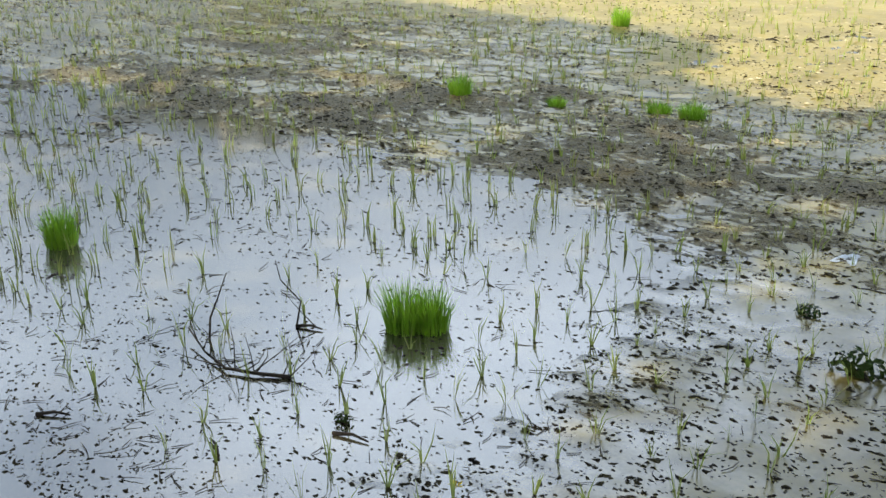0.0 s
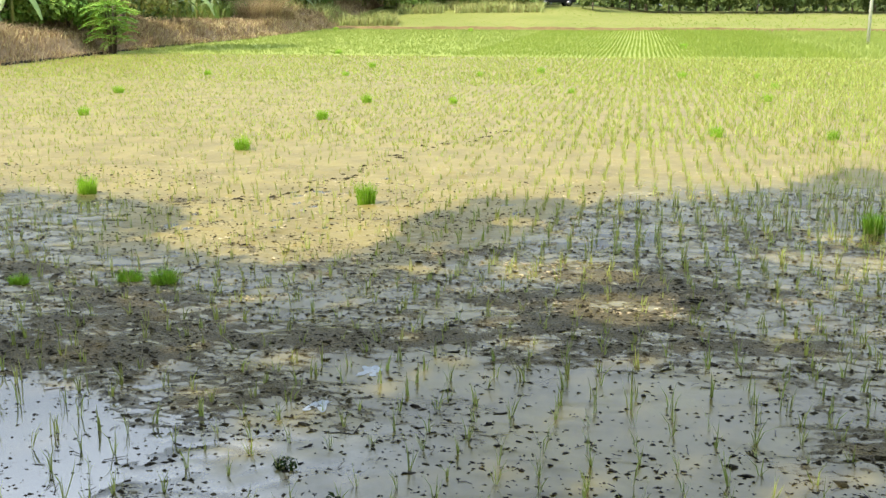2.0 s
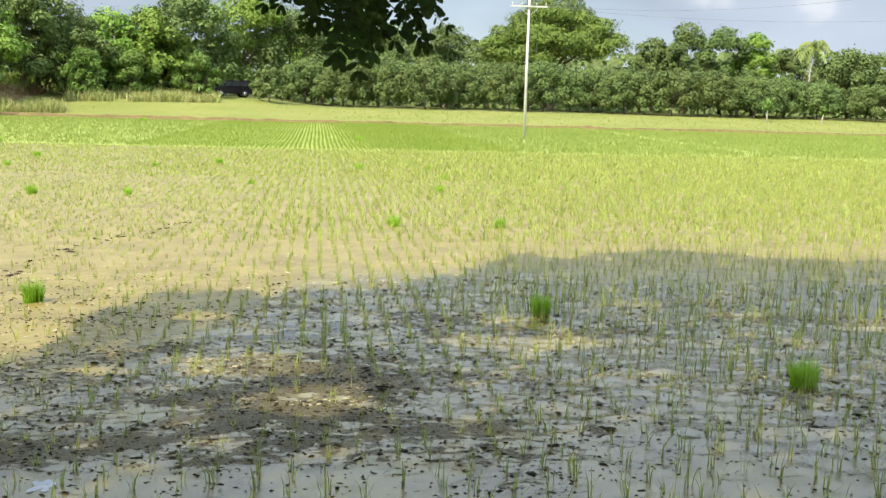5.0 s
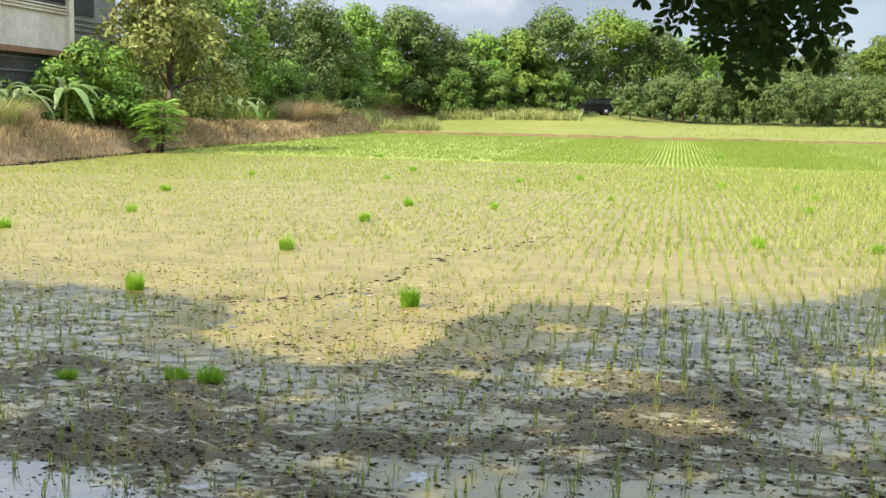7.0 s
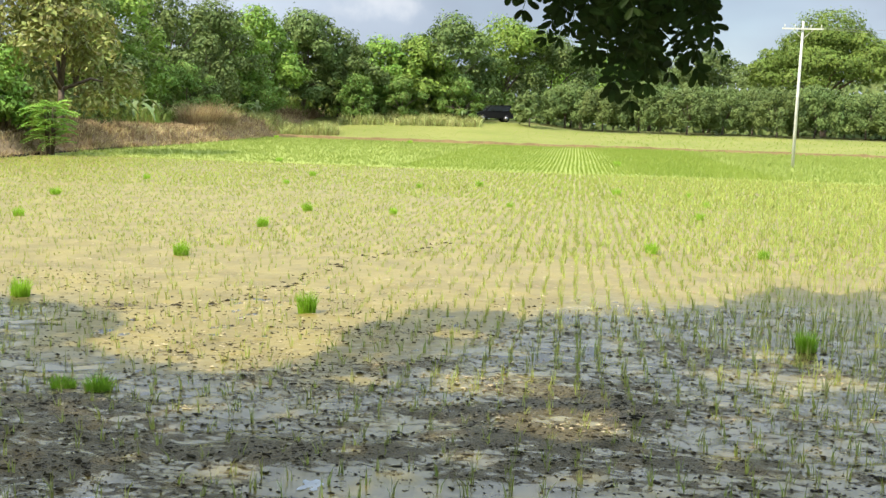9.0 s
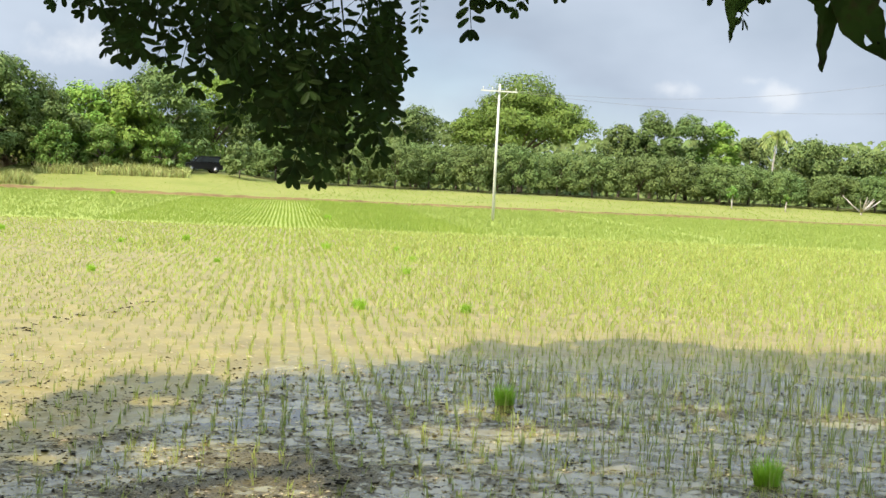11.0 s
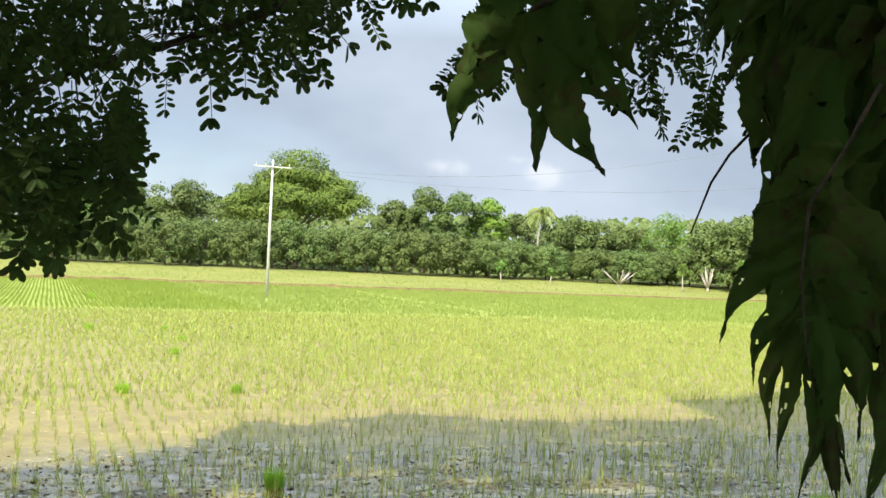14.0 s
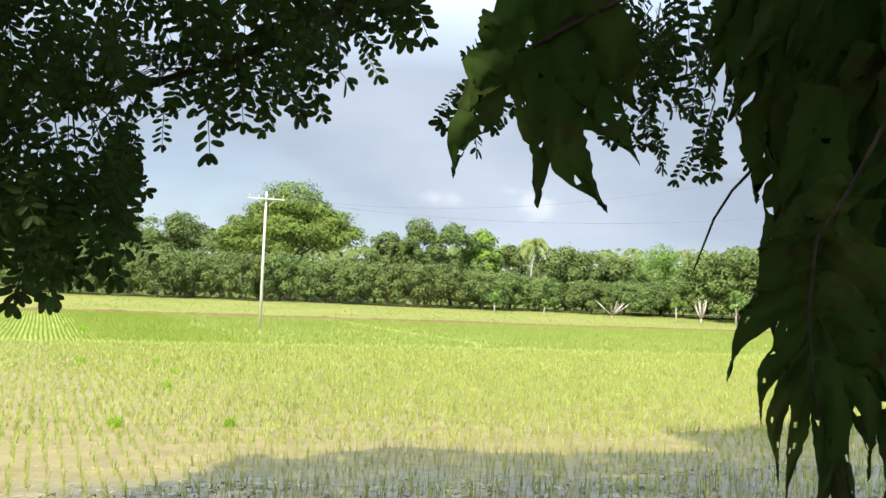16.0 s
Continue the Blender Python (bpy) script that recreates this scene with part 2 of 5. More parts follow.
def paddy_mud():
    """Wet mud of the near paddy: pale mud in the sun, a glossy film painted darker within the tree's shade, soaked mud
    near the water's edge, and dark churned streaks where litter lies.
    """
    m = bpy.data.materials.new("paddy_mud")
    m.use_nodes = True
    n, l = m.node_tree.nodes, m.node_tree.links
    n.clear()
    out, bs, geo = n.new("ShaderNodeOutputMaterial"), n.new("ShaderNodeBsdfPrincipled"), n.new("ShaderNodeNewGeometry")

    def noise(scale, detail, stretch=(1, 1, 1)):
        mp, t = n.new("ShaderNodeMapping"), n.new("ShaderNodeTexNoise")
        mp.inputs["Scale"].default_value = stretch
        t.inputs["Scale"].default_value, t.inputs["Detail"].default_value, t.inputs["Roughness"].default_value = scale, detail, 0.6
        l.new(geo.outputs["Position"], mp.inputs["Vector"])
        l.new(mp.outputs[0], t.inputs["Vector"])
        return t.outputs["Fac"]

    def ramp(fac, low, high, p0, p1):
        r = n.new("ShaderNodeValToRGB")
        r.color_ramp.elements[0].position, r.color_ramp.elements[0].color = p0, (*low, 1)
        r.color_ramp.elements[1].position, r.color_ramp.elements[1].color = p1, (*high, 1)
        l.new(fac, r.inputs[0])
        return r.outputs[0]

    def mix(fac, a, b, kind="RGBA"):
        x = n.new("ShaderNodeMix")
        x.data_type = kind
        ia, ib, o = (6, 7, 2) if kind == "RGBA" else (2, 3, 0)
        l.new(fac, x.inputs[0])
        for k, v in ((ia, a), (ib, b)):
            if isinstance(v, (int, float)):
                x.inputs[k].default_value = v
            else:
                l.new(v, x.inputs[k])
        return x.outputs[o]

    def attribute(name):
        a = n.new("ShaderNodeAttribute")
        a.attribute_name = name
        return a.outputs["Fac"]

    broad, fine, streak, grit = noise(1.5, 5.0), noise(34.0, 5.0), noise(9.0, 8.0, (1.0, 2.4, 1.0)), noise(60.0, 3.0, (1.0, 1.6, 1.0))
    both = mix(fine, broad, 0.5, "FLOAT")
    pale = ramp(broad, (0.162, 0.128, 0.032), (0.230, 0.184, 0.050), 0.36, 0.62)
    # wet film, also coloured darker to deepen the tree's shade
    film = ramp(broad, (0.092, 0.077, 0.019), (0.164, 0.138, 0.032), 0.36, 0.62)
    dark = ramp(grit, (0.020, 0.015, 0.005), (0.160, 0.128, 0.042), 0.34, 0.62)
    shade_film = attribute("shade_film")
    wet = attribute("wet")
    soaked = ramp(fine, (0.058, 0.053, 0.030), (0.118, 0.106, 0.058), 0.36, 0.62)
    base = mix(wet, mix(shade_film, pale, film), soaked)
    # soaked mud takes a raised IOR too, for the same brighter sky reflection
    l.new(mix(wet, 1.45, 2.2, "FLOAT"), bs.inputs["IOR"])
    add = n.new("ShaderNodeMath")
    add.operation = "MULTIPLY_ADD"
    add.inputs[1].default_value = 1.6
    l.new(streak, add.inputs[0])
    l.new(attribute("churn"), add.inputs[2])
    mask = n.new("ShaderNodeMapRange")
    mask.interpolation_type = "SMOOTHSTEP"
    mask.inputs[1].default_value, mask.inputs[2].default_value = 1.80, 1.98
    l.new(add.outputs[0], mask.inputs[0])
    l.new(mix(mask.outputs[0], base, dark), bs.inputs["Base Color"])
    l.new(mix(mask.outputs[0], mix(wet, mix(shade_film, 0.45, 0.20, "FLOAT"), 0.08, "FLOAT"), 0.50, "FLOAT"), bs.inputs["Roughness"])
    l.new(mix(mask.outputs[0], mix(shade_film, 0.28, 0.50, "FLOAT"), 0.35, "FLOAT"), bs.inputs["Specular IOR Level"])
    bp = n.new("ShaderNodeBump")
    bp.inputs["Strength"].default_value, bp.inputs["Distance"].default_value = 1.0, 0.03
    l.new(mix(mask.outputs[0], both, grit, "FLOAT"), bp.inputs["Height"])
    l.new(mix(mask.outputs[0], mix(wet, mix(shade_film, 1.0, 0.35, "FLOAT"), 0.12, "FLOAT"), 1.0, "FLOAT"), bp.inputs["Strength"])
    l.new(bp.outputs[0], bs.inputs["Normal"])
    l.new(bs.outputs[0], out.inputs[0])
    return m


M_PADDY = paddy_mud()


# ---- mesh tools ----
def np_mesh(name, verts, faces, mats, smooth=False, slots=None):
    verts, faces = np.ascontiguousarray(verts, np.float32), np.ascontiguousarray(faces, np.int32)
    me = bpy.data.meshes.new(name)
    me.vertices.add(len(verts))
    me.vertices.foreach_set("co", verts.ravel())
    me.loops.add(faces.size)
    me.loops.foreach_set("vertex_index", faces.ravel())
    me.polygons.add(len(faces))
    me.polygons.foreach_set("loop_start", np.arange(0, faces.size, faces.shape[1], dtype=np.int32))
    for m in mats if isinstance(mats, (list, tuple)) else [mats]:
        me.materials.append(m)
    if slots is not None:
        me.polygons.foreach_set("material_index", np.ascontiguousarray(slots, np.int32))
    me.polygons.foreach_set("use_smooth", np.full(len(faces), smooth))
    me.update(calc_edges=True)
    me.validate()
    return me


def part(name, bm, mat, parent=None, label=""):
    """Links a bmesh or a mesh as one object under a thing or a part."""
    if isinstance(bm, bmesh.types.BMesh):
        me = bpy.data.meshes.new(name)
        bm.to_mesh(me)
        bm.free()
        me.materials.append(mat)
    else:
        me = bm
    ob = new(name, me)
    if parent is not None:
        ob.parent = parent
    if label:
        ob["label"] = label
    return ob


def join(pieces):
    """Several (verts, faces) pairs as one."""
    vs, fs, k = [], [], 0
    for v, f in pieces:
        vs.append(v)
        fs.append(np.asarray(f) + k)
        k += len(v)
    return np.concatenate(vs), np.concatenate(fs)


def hash2(ix, iy, seed):
    h = np.sin(ix * 127.1 + iy * 311.7 + seed * 74.7) * 43758.5453
    return h - np.floor(h)


def vnoise(x, y, seed=0):
    ix, iy = np.floor(x), np.floor(y)
    fx, fy = x - ix, y - iy
    fx, fy = fx * fx * (3 - 2 * fx), fy * fy * (3 - 2 * fy)
    a, b = hash2(ix, iy, seed), hash2(ix + 1, iy, seed)
    c, d = hash2(ix, iy + 1, seed), hash2(ix + 1, iy + 1, seed)
    return (a + (b - a) * fx) * (1 - fy) + (c + (d - c) * fx) * fy


def fbm(x, y, seed=0, octaves=4):
    s, a = 0, 0.5
    for k in range(octaves):
        s = s + a * vnoise(x * 2**k, y * 2**k, seed + 3 * k)
        a *= 0.5
    return s / (1 - 0.5**octaves)


def smooth01(v, a, b):
    u = np.clip((v - a) / (b - a), 0, 1)
    return u * u * (3 - 2 * u)


def tube(points, radii, sides=8):
    """A tapered limb along points, closed at its end."""
    pts = np.asarray(points, float)
    rad = np.broadcast_to(np.asarray(radii, float), (len(pts),))
    tan = np.gradient(pts, axis=0)
    tan /= np.linalg.norm(tan, axis=1, keepdims=True) + 1e-9
    ref = np.array([0.31, 0.95, 0.07]) if abs(tan[:, 2]).mean() > 0.5 else np.array([0.05, 0.1, 1.0])
    a = np.cross(tan, ref)
    a /= np.linalg.norm(a, axis=1, keepdims=True) + 1e-9
    b = np.cross(tan, a)
    ang = np.linspace(0, 2 * np.pi, sides, endpoint=False)
    ring = np.cos(ang)[None, :, None] * a[:, None] + np.sin(ang)[None, :, None] * b[:, None]
    v = (pts[:, None] + ring * rad[:, None, None]).reshape(-1, 3)
    n = len(pts)
    i, j = np.meshgrid(np.arange(n - 1), np.arange(sides), indexing="ij")
    p, q = i * sides + j, i * sides + (j + 1) % sides
    f = np.stack([p, q, q + sides, p + sides], -1).reshape(-1, 4)
    tri = np.concatenate([f[:, [0, 1, 2]], f[:, [0, 2, 3]],
                          np.array([[0, k + 1, k] for k in range(1, sides - 1)]),
                          np.array([[0, k, k + 1] for k in range(1, sides - 1)]) + (n - 1) * sides])
    return v, tri


def blades(base, height, width, lean, amount, rng, curl=0.5):
    """Grass blades of three triangles each: base points, heights, widths, lean azimuths and lean amounts."""
    n = len(base)
    out = np.stack([np.cos(lean), np.sin(lean), np.zeros(n)], 1)
    turn = rng.uniform(0, np.pi, n)
    side = np.stack([np.cos(turn), np.sin(turn), np.zeros(n)], 1) * (width * 0.5)[:, None]
    up = np.array([0, 0, 1.0])
    mid = base + up * (0.55 * height)[:, None] + out * (height * amount * 0.3)[:, None]
    tip = base + up * (height * (1 - curl * amount * 0.5))[:, None] + out * (height * amount)[:, None]
    v = np.stack([base - side, base + side, mid - side * 0.8, mid + side * 0.8, tip], 1).reshape(-1, 3)
    k = np.arange(n)[:, None] * 5
    f = np.concatenate([k + [0, 1, 3], k + [0, 3, 2], k + [2, 3, 4]])
    return v, f


def leaf_cards(pos, normal, length, rng, aspect=0.5, droop=0.0):
    """Folded pointed leaves of two triangles, lying across the given normals."""
    n = len(pos)
    r = rng.normal(size=(n, 3))
    r[:, 2] -= droop
    along = r - normal * (r * normal).sum(1, keepdims=True)
    along /= np.linalg.norm(along, axis=1, keepdims=True) + 1e-9
    side = np.cross(normal, along)
    L = length[:, None]
    a, b = pos - along * L * 0.5, pos + along * L * 0.5
    lift = normal * L * 0.10
    v = np.stack([a, pos - side * L * aspect * 0.5 + lift, b, pos + side * L * aspect * 0.5 + lift], 1).reshape(-1, 3)
    k = np.arange(n)[:, None] * 4
    return v, np.concatenate([k + [0, 2, 1], k + [0, 3, 2]])


# ---- ground ----
BUND_1, BUND_2, TREE_LINE = 45.5, 91.0, 128.0


def terrain(x, y):
    """The lie of the land: flat near paddy, a step at each bund, a slow rise to the orchard."""
    x, y = np.asarray(x, float), np.asarray(y, float)
    z = 0.05 * smooth01(y, BUND_1, BUND_1 + 0.6) + 0.30 * smooth01(y, 50, 91) + 0.12 * smooth01(y, BUND_2, BUND_2 + 0.8) + 1.6 * smooth01(y, 86, 140)
    return z + 0.85 * smooth01(y, 96, 122) * smooth01(-x, -2, 9)


def bank_edge(y):
    """x of the foot of the dry grass bank along the paddy's side."""
    y = np.asarray(y, float)
    return -21.0 - 4.6 * smooth01(y, 20, 60) - 4.6 * smooth01(y, 62, 125)


def bank_height(x, y):
    d = bank_edge(y) - x + 0.5 * (fbm(y * 0.4, x * 0.4, 5) - 0.5)
    return (0.85 + 0.5 * fbm(y * 0.25, x * 0.1, 9)) * (0.75 * smooth01(d, 0.0, 0.9) + 0.25 * smooth01(d, 0.5, 3.0))


def litter(x, y):
    """How thickly churned mud, clods and rotting bits lie: ragged bands, most on the ridge, least in the pool."""
    ridge = np.exp(-((y - (6.0 + 0.22 * (x + 3))) / 1.5) ** 2) * smooth01(x, -13, -7) * (1 - smooth01(x, 1.0, 4.0))
    pool = np.exp(-(((x + 4.4) / 1.9) ** 2 + ((y - 2.9) / 1.5) ** 4))
    return 1.1 * fbm(x * 0.9, y * 1.7, 51, 3) + 0.5 * fbm(x * 4, y * 6, 57, 3) + 0.29 * ridge + 0.10 * np.exp(-((y - 9.6) / 1.2) ** 2) * (x > -3) - 0.12 * smooth01(x, -2.6, -1.2) * (1 - smooth01(y, 4.5, 6.5)) - 0.20 * pool - 0.10 * smooth01(y, 8.5, 12.5)


def mud_height(x, y):
    """Mud of the near paddy about the water level at 0."""
    h = -0.033 + 0.030 * fbm(x * 0.45 + 3, y * 0.45, 2, 3) + 0.027 * smooth01(y, 4.4, 6.4) + 0.012 * smooth01(y, 9, 14)
    h = h + 0.018 * (1 - smooth01(x, -6.5, -5.0)) * smooth01(y, 4.6, 6.0)
    h = h + 0.030 * smooth01(x + 2.2 * (fbm(x * 1.3, y * 1.3, 63, 3) - 0.5), -3.4, -1.2) * (1 - smooth01(y, 6.0, 9.5))
    pool = np.exp(-(((x + 4.2) / 2.1) ** 4 + ((y - 2.5) / 2.1) ** 4))
    h = h - 0.030 * pool
    h = h + 0.060 * np.clip(litter(x, y) - 0.80, 0, 0.5) + (0.046 - 0.024 * smooth01(x, -3.0, -1.4) * (1 - smooth01(y, 5.0, 7.0))) * (fbm(x * 9, y * 15, 11, 3) - 0.5)
    return h


def spaced(parts):
    """Grid lines from stretches of (end, step)."""
    out = [parts[0]]
    for end, step in parts[1:]:
        n = max(1, int(round((end - out[-1]) / step)))
        out.extend(np.linspace(out[-1], end, n + 1)[1:].tolist())
    return np.array(out)


gx = spaced([-1500, (-400, 220), (-120, 40), (-60, 8), (-30, 1.5), (-19, 0.5), (-7, 0.16), (7.5, 0.055), (16, 0.15), (30, 0.5), (60, 2.5), (160, 10), (400, 40), (1500, 220)])
gy = spaced([-1500, (-300, 240), (-60, 40), (-10, 8), (-2, 1), (1.4, 0.3), (9.5, 0.045), (13, 0.08), (18, 0.15), (30, 0.4), (45, 0.8), (47, 0.2), (88, 1.2), (93, 0.25), (140, 2.0), (260, 12), (600, 60), (2500, 300)])
X, Y = np.meshgrid(gx, gy)
Z = terrain(X, Y) + bank_height(X, Y)
in_paddy = (Y < BUND_1) & (Y > 0.9) & (X > bank_edge(Y)) & (X < 70)
fade = smooth01(Y, 0.9, 1.6) * (1 - smooth01(Y, BUND_1 - 0.7, BUND_1))
Z = Z + np.where(in_paddy, mud_height(X, Y) * fade, 0)
Z = Z + 0.03 * np.exp(-((Y - BUND_1 - 0.05 * np.sin(X * 0.7)) / 0.28) ** 2) * (X > bank_edge(Y))
Z = Z + 0.26 * np.exp(-((Y - BUND_2) / 0.4) ** 2) * (X > bank_edge(Y)) * (0.6 + 0.8 * fbm(X * 0.8, Y * 0.8, 4))
side_bund = np.exp(-((X - 23.0 - 0.04 * (Y - 70)) / 0.35) ** 2) * (Y > BUND_1) * (Y < 104)
Z = Z + 0.10 * side_bund
Z = Z + 0.42 * (1 - smooth01(Y, 0.2, 1.1)) * (X > bank_edge(Y) - 1)
nx, ny = len(gx), len(gy)
i, j = np.meshgrid(np.arange(ny - 1), np.arange(nx - 1), indexing="ij")
quad = np.stack([i * nx + j, i * nx + j + 1, (i + 1) * nx + j + 1, (i + 1) * nx + j], -1).reshape(-1, 4)
cx, cy = (X[:-1, :-1] + X[1:, 1:]) / 2, (Y[:-1, :-1] + Y[1:, 1:]) / 2
slot = np.full(cx.shape, 4)
slot[(cy > BUND_2 + 0.3) & (cy < TREE_LINE - 6) & (cx > bank_edge(cy))] = 3
slot[(cy > BUND_1) & (cy <= BUND_2) & (cx > bank_edge(cy))] = 2
slot[(cy <= BUND_1) & (cy > 0.9) & (cx > bank_edge(cy)) & (cx < 70)] = 0
slot[(abs(cy - BUND_2 - 0.4 * (fbm(cx * 0.3, cy * 0, 14) - 0.5)) < 0.8) & (cx > bank_edge(cy))] = 5
slot[(cx <= bank_edge(cy)) & (cx > bank_edge(cy) - 7) & (cy > -5) & (cy < 130)] = 1
ground = new("ground", np_mesh("ground", np.stack([X, Y, Z], -1).reshape(-1, 3), quad, [M_PADDY, M_EARTH, M_FIELD, M_STUBBLE, M_ORCHARD, M_BUND], True, slot.ravel()))
near_mud = (Y > 1.2) & (Y < 13)
# second layer paints the tree's shade on the mud; churn thins in sunlit notch
for layer, value in (("churn", np.where(near_mud, litter(X, Y) - 0.5 * smooth01(Y, 9.5, 12.5) - 0.35 * np.exp(-(((X + 3.1) / 1.2) ** 2 + ((Y - 9.0) / 1.2) ** 2)), 0.0)), ("shade_film", 1 - smooth01(Y + 1.5 * (fbm(X * 1.2, Y * 1.2, 85, 3) - 0.5) - 4.6 * smooth01(X, -2.0, 0.6) - 2.6 * smooth01(-X, 4.2, 5.4), 6.6, 8.6)),
                     ("wet", (1 - smooth01(mud_height(X, Y), 0.004, 0.024)) * (1 - smooth01(X, -1.8, -0.4)) * smooth01(Y, 1.3, 1.7) * (1 - smooth01(Y, 4.0, 5.2)))):
    ground.data.attributes.new(layer, "FLOAT", "POINT").data.foreach_set("value", np.ascontiguousarray(value, np.float32).ravel())
tagged(ground, "muddy paddy ground with low earth bunds and fields", "ground", kind="structure")

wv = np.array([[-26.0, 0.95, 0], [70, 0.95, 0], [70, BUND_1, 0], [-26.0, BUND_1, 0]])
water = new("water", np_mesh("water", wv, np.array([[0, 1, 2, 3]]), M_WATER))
tagged(water, "shallow muddy water film reflecting the cloudy sky", "water", kind="structure")


def aim(az, el, d, eye=(0.10, 0.085, 2.087)):
    """A point d metres off at an azimuth (clockwise from +y) and an elevation, in degrees."""
    a, e = radians(az), radians(el)
    return np.array([eye[0] + d * math.sin(a) * math.cos(e), eye[1] + d * math.cos(a) * math.cos(e), eye[2] + d * math.sin(e)])


def ground_z(x, y):
    return float(terrain(x, y) + bank_height(np.asarray(x, float), np.asarray(y, float)))


# ---- pole ----
def utility_pole(x, y, height):
    z = ground_z(x, y)
    pole = tagged(new("utility_pole"), "tall white concrete pole with a wooden crossarm standing in the rice", "pole")
    pole.location = (x, y, z)
    part("shaft", np_mesh("shaft", *tube([(0, 0, -0.3), (0, 0, height * 0.5), (0.02, 0, height)], [0.10, 0.085, 0.065], 12), M_POLE, True), M_POLE, pole)
    arm = bmesh.new()
    bmesh.ops.create_cube(arm, size=1, matrix=Matrix.Translation((0, -0.13, height - 0.45)) @ Matrix.Diagonal((2.35, 0.08, 0.085, 1)))
    bmesh.ops.bevel(arm, geom=arm.edges[:], offset=0.012, segments=1)
    part("crossarm", arm, M_POLE, pole)
    for sx in (-1.05, -0.45, 0.45, 1.05):
        pin = tube([(sx, -0.13, height - 0.39), (sx, -0.13, height - 0.30), (sx, -0.13, height - 0.22)], [0.018, 0.032, 0.02], 8)
        part("insulator", np_mesh("insulator", *pin, M_POLE, True), M_POLE, pole)
    for sx in (-0.6, 0.6):
        brace = tube([(sx, -0.14, height - 0.5), (0.0, -0.11, height - 1.05)], [0.012, 0.012], 6)
        part("brace", np_mesh("brace", *brace, M_POLE), M_POLE, pole)
    return pole


utility_pole(12.92, 64.71, 8.64)


def overhead_wire(z0, slope, curve, label):
    """A sagging cable from the crossarm away over the paddy."""
    u = np.linspace(0, 0.66, 40)
    pts = np.stack([13.9 + 48.1 * u, 64.6 - 20.6 * u, z0 + slope * u + curve * u * u], 1)
    tagged(new("overhead_wire", np_mesh("overhead_wire", *tube(pts, np.full(40, 0.009), 5), M_WIRE, True)), label, "wire")


overhead_wire(8.42, -4.4, 15.4, "thin grey cable sagging from the white pole")
overhead_wire(8.36, -6.0, 10.0, "thin grey lower cable sagging from the white pole")


# ---- rice ----
rng = np.random.default_rng(11)
ROW, STEP = 0.19, 0.205


def hills(x0, x1, y0, y1, row, step, jitter, skip):
    xs, ys = np.arange(math.ceil((x0 - 0.07) / row), (x1 - 0.07) / row) * row + 0.07, np.arange(y0, y1, step)
    hx, hy = np.meshgrid(xs, ys)
    hy = hy + rng.uniform(0, step, xs.shape)[None]
    hx, hy = hx.ravel(), hy.ravel()
    wander = 0.10 * (fbm(hx * 0.3, hy * 0.12, 21) - 0.5)
    hx = hx + wander + rng.normal(0, jitter, hx.shape)
    hy = hy + rng.normal(0, jitter * 1.5, hx.shape)
    keep = rng.random(hx.shape) > skip
    keep &= (hx > -np.maximum(hy * 0.95 + 3, np.minimum(hy, 9) * 2.0)) & (hx < hy * 0.88 + 2.0) & (hx > bank_edge(hy) + 0.4)
    return hx[keep], hy[keep]


def rice(hx, hy, count, height, width, spread=0.018, lean=0.30):
    n = len(hx)
    cnt = rng.integers(max(1, count - 1), count + 2, n)
    k = np.repeat(np.arange(n), cnt)
    m = len(k)
    growth = (0.82 + 0.20 * smooth01(hx, -3.0, 0.8) + 0.22 * smooth01(hx, 0.5, 3.0)) * (0.8 + 0.4 * fbm(hx * 0.5, hy * 0.5, 31))
    vigor = growth[k] * rng.uniform(0.65, 1.2, m)
    base = np.stack([hx[k] + rng.normal(0, spread, m), hy[k] + rng.normal(0, spread, m), np.full(m, -0.02)], 1)
    tilt = rng.uniform(0, 2 * np.pi, n)[k] + rng.normal(0, 1.3, m)
    return blades(base, height * vigor, np.full(m, width), tilt, np.abs(rng.normal(lean, lean * 0.6, m)), rng)


ax, ay = hills(-22, 24, 1.6, 15, ROW, STEP, 0.018, 0.12)
sparse = rng.random(len(ax)) < 0.30 * (1 - smooth01(ax, -2.5, 0.3))
ax, ay = ax[~sparse], ay[~sparse]
near = (ay < 6.2) & (ax > -4.6) & (ax < 1.2)
order = np.argsort(np.hypot(ax, ay) + 99 * (~near))[:290]
single = np.zeros(len(ax), bool)
single[order] = near[order]
seed_meshes = []
for s in range(9):
    v, f = rice(np.zeros(1), np.zeros(1), 5, 0.165, 0.0060, 0.007, 0.24)
    f = np.where(f % 5 < 2, f % 5, f)                 # all blades grow from one stem
    seed_meshes.append(np_mesh("rice_seedling", v, f, M_RICE))
for x, y in zip(ax[single], ay[single]):
    ob = new("rice_seedling", seed_meshes[rng.integers(9)])
    ob.matrix_world = pose(x, y, 0, 0, 0, rng.uniform(0, 360)) @ Matrix.Diagonal((1, 1, rng.uniform(0.75, 1.2), 1))
    tagged(ob, "young green rice seedling standing in muddy water", "rice seedling", "transplanted rice seedlings")
pieces = [rice(ax[~single], ay[~single], 5, 0.18, 0.0078, 0.011, 0.22)]
bx, by = hills(-22, 42, 15, 28, ROW, STEP, 0.030, 0.08)
pieces.append(rice(bx, by, 5, 0.17, 0.0155, 0.024, 0.4))
more = rng.random(len(bx)) < smooth01(bx, 2, 9) * smooth01(by, 15, 20)
pieces.append(rice(bx[more], by[more], 3, 0.18, 0.012, 0.04, 0.4))
cx2, cy2 = hills(-23, 60, 28, BUND_1 - 0.02, ROW, STEP * 1.1, 0.034, 0.06)
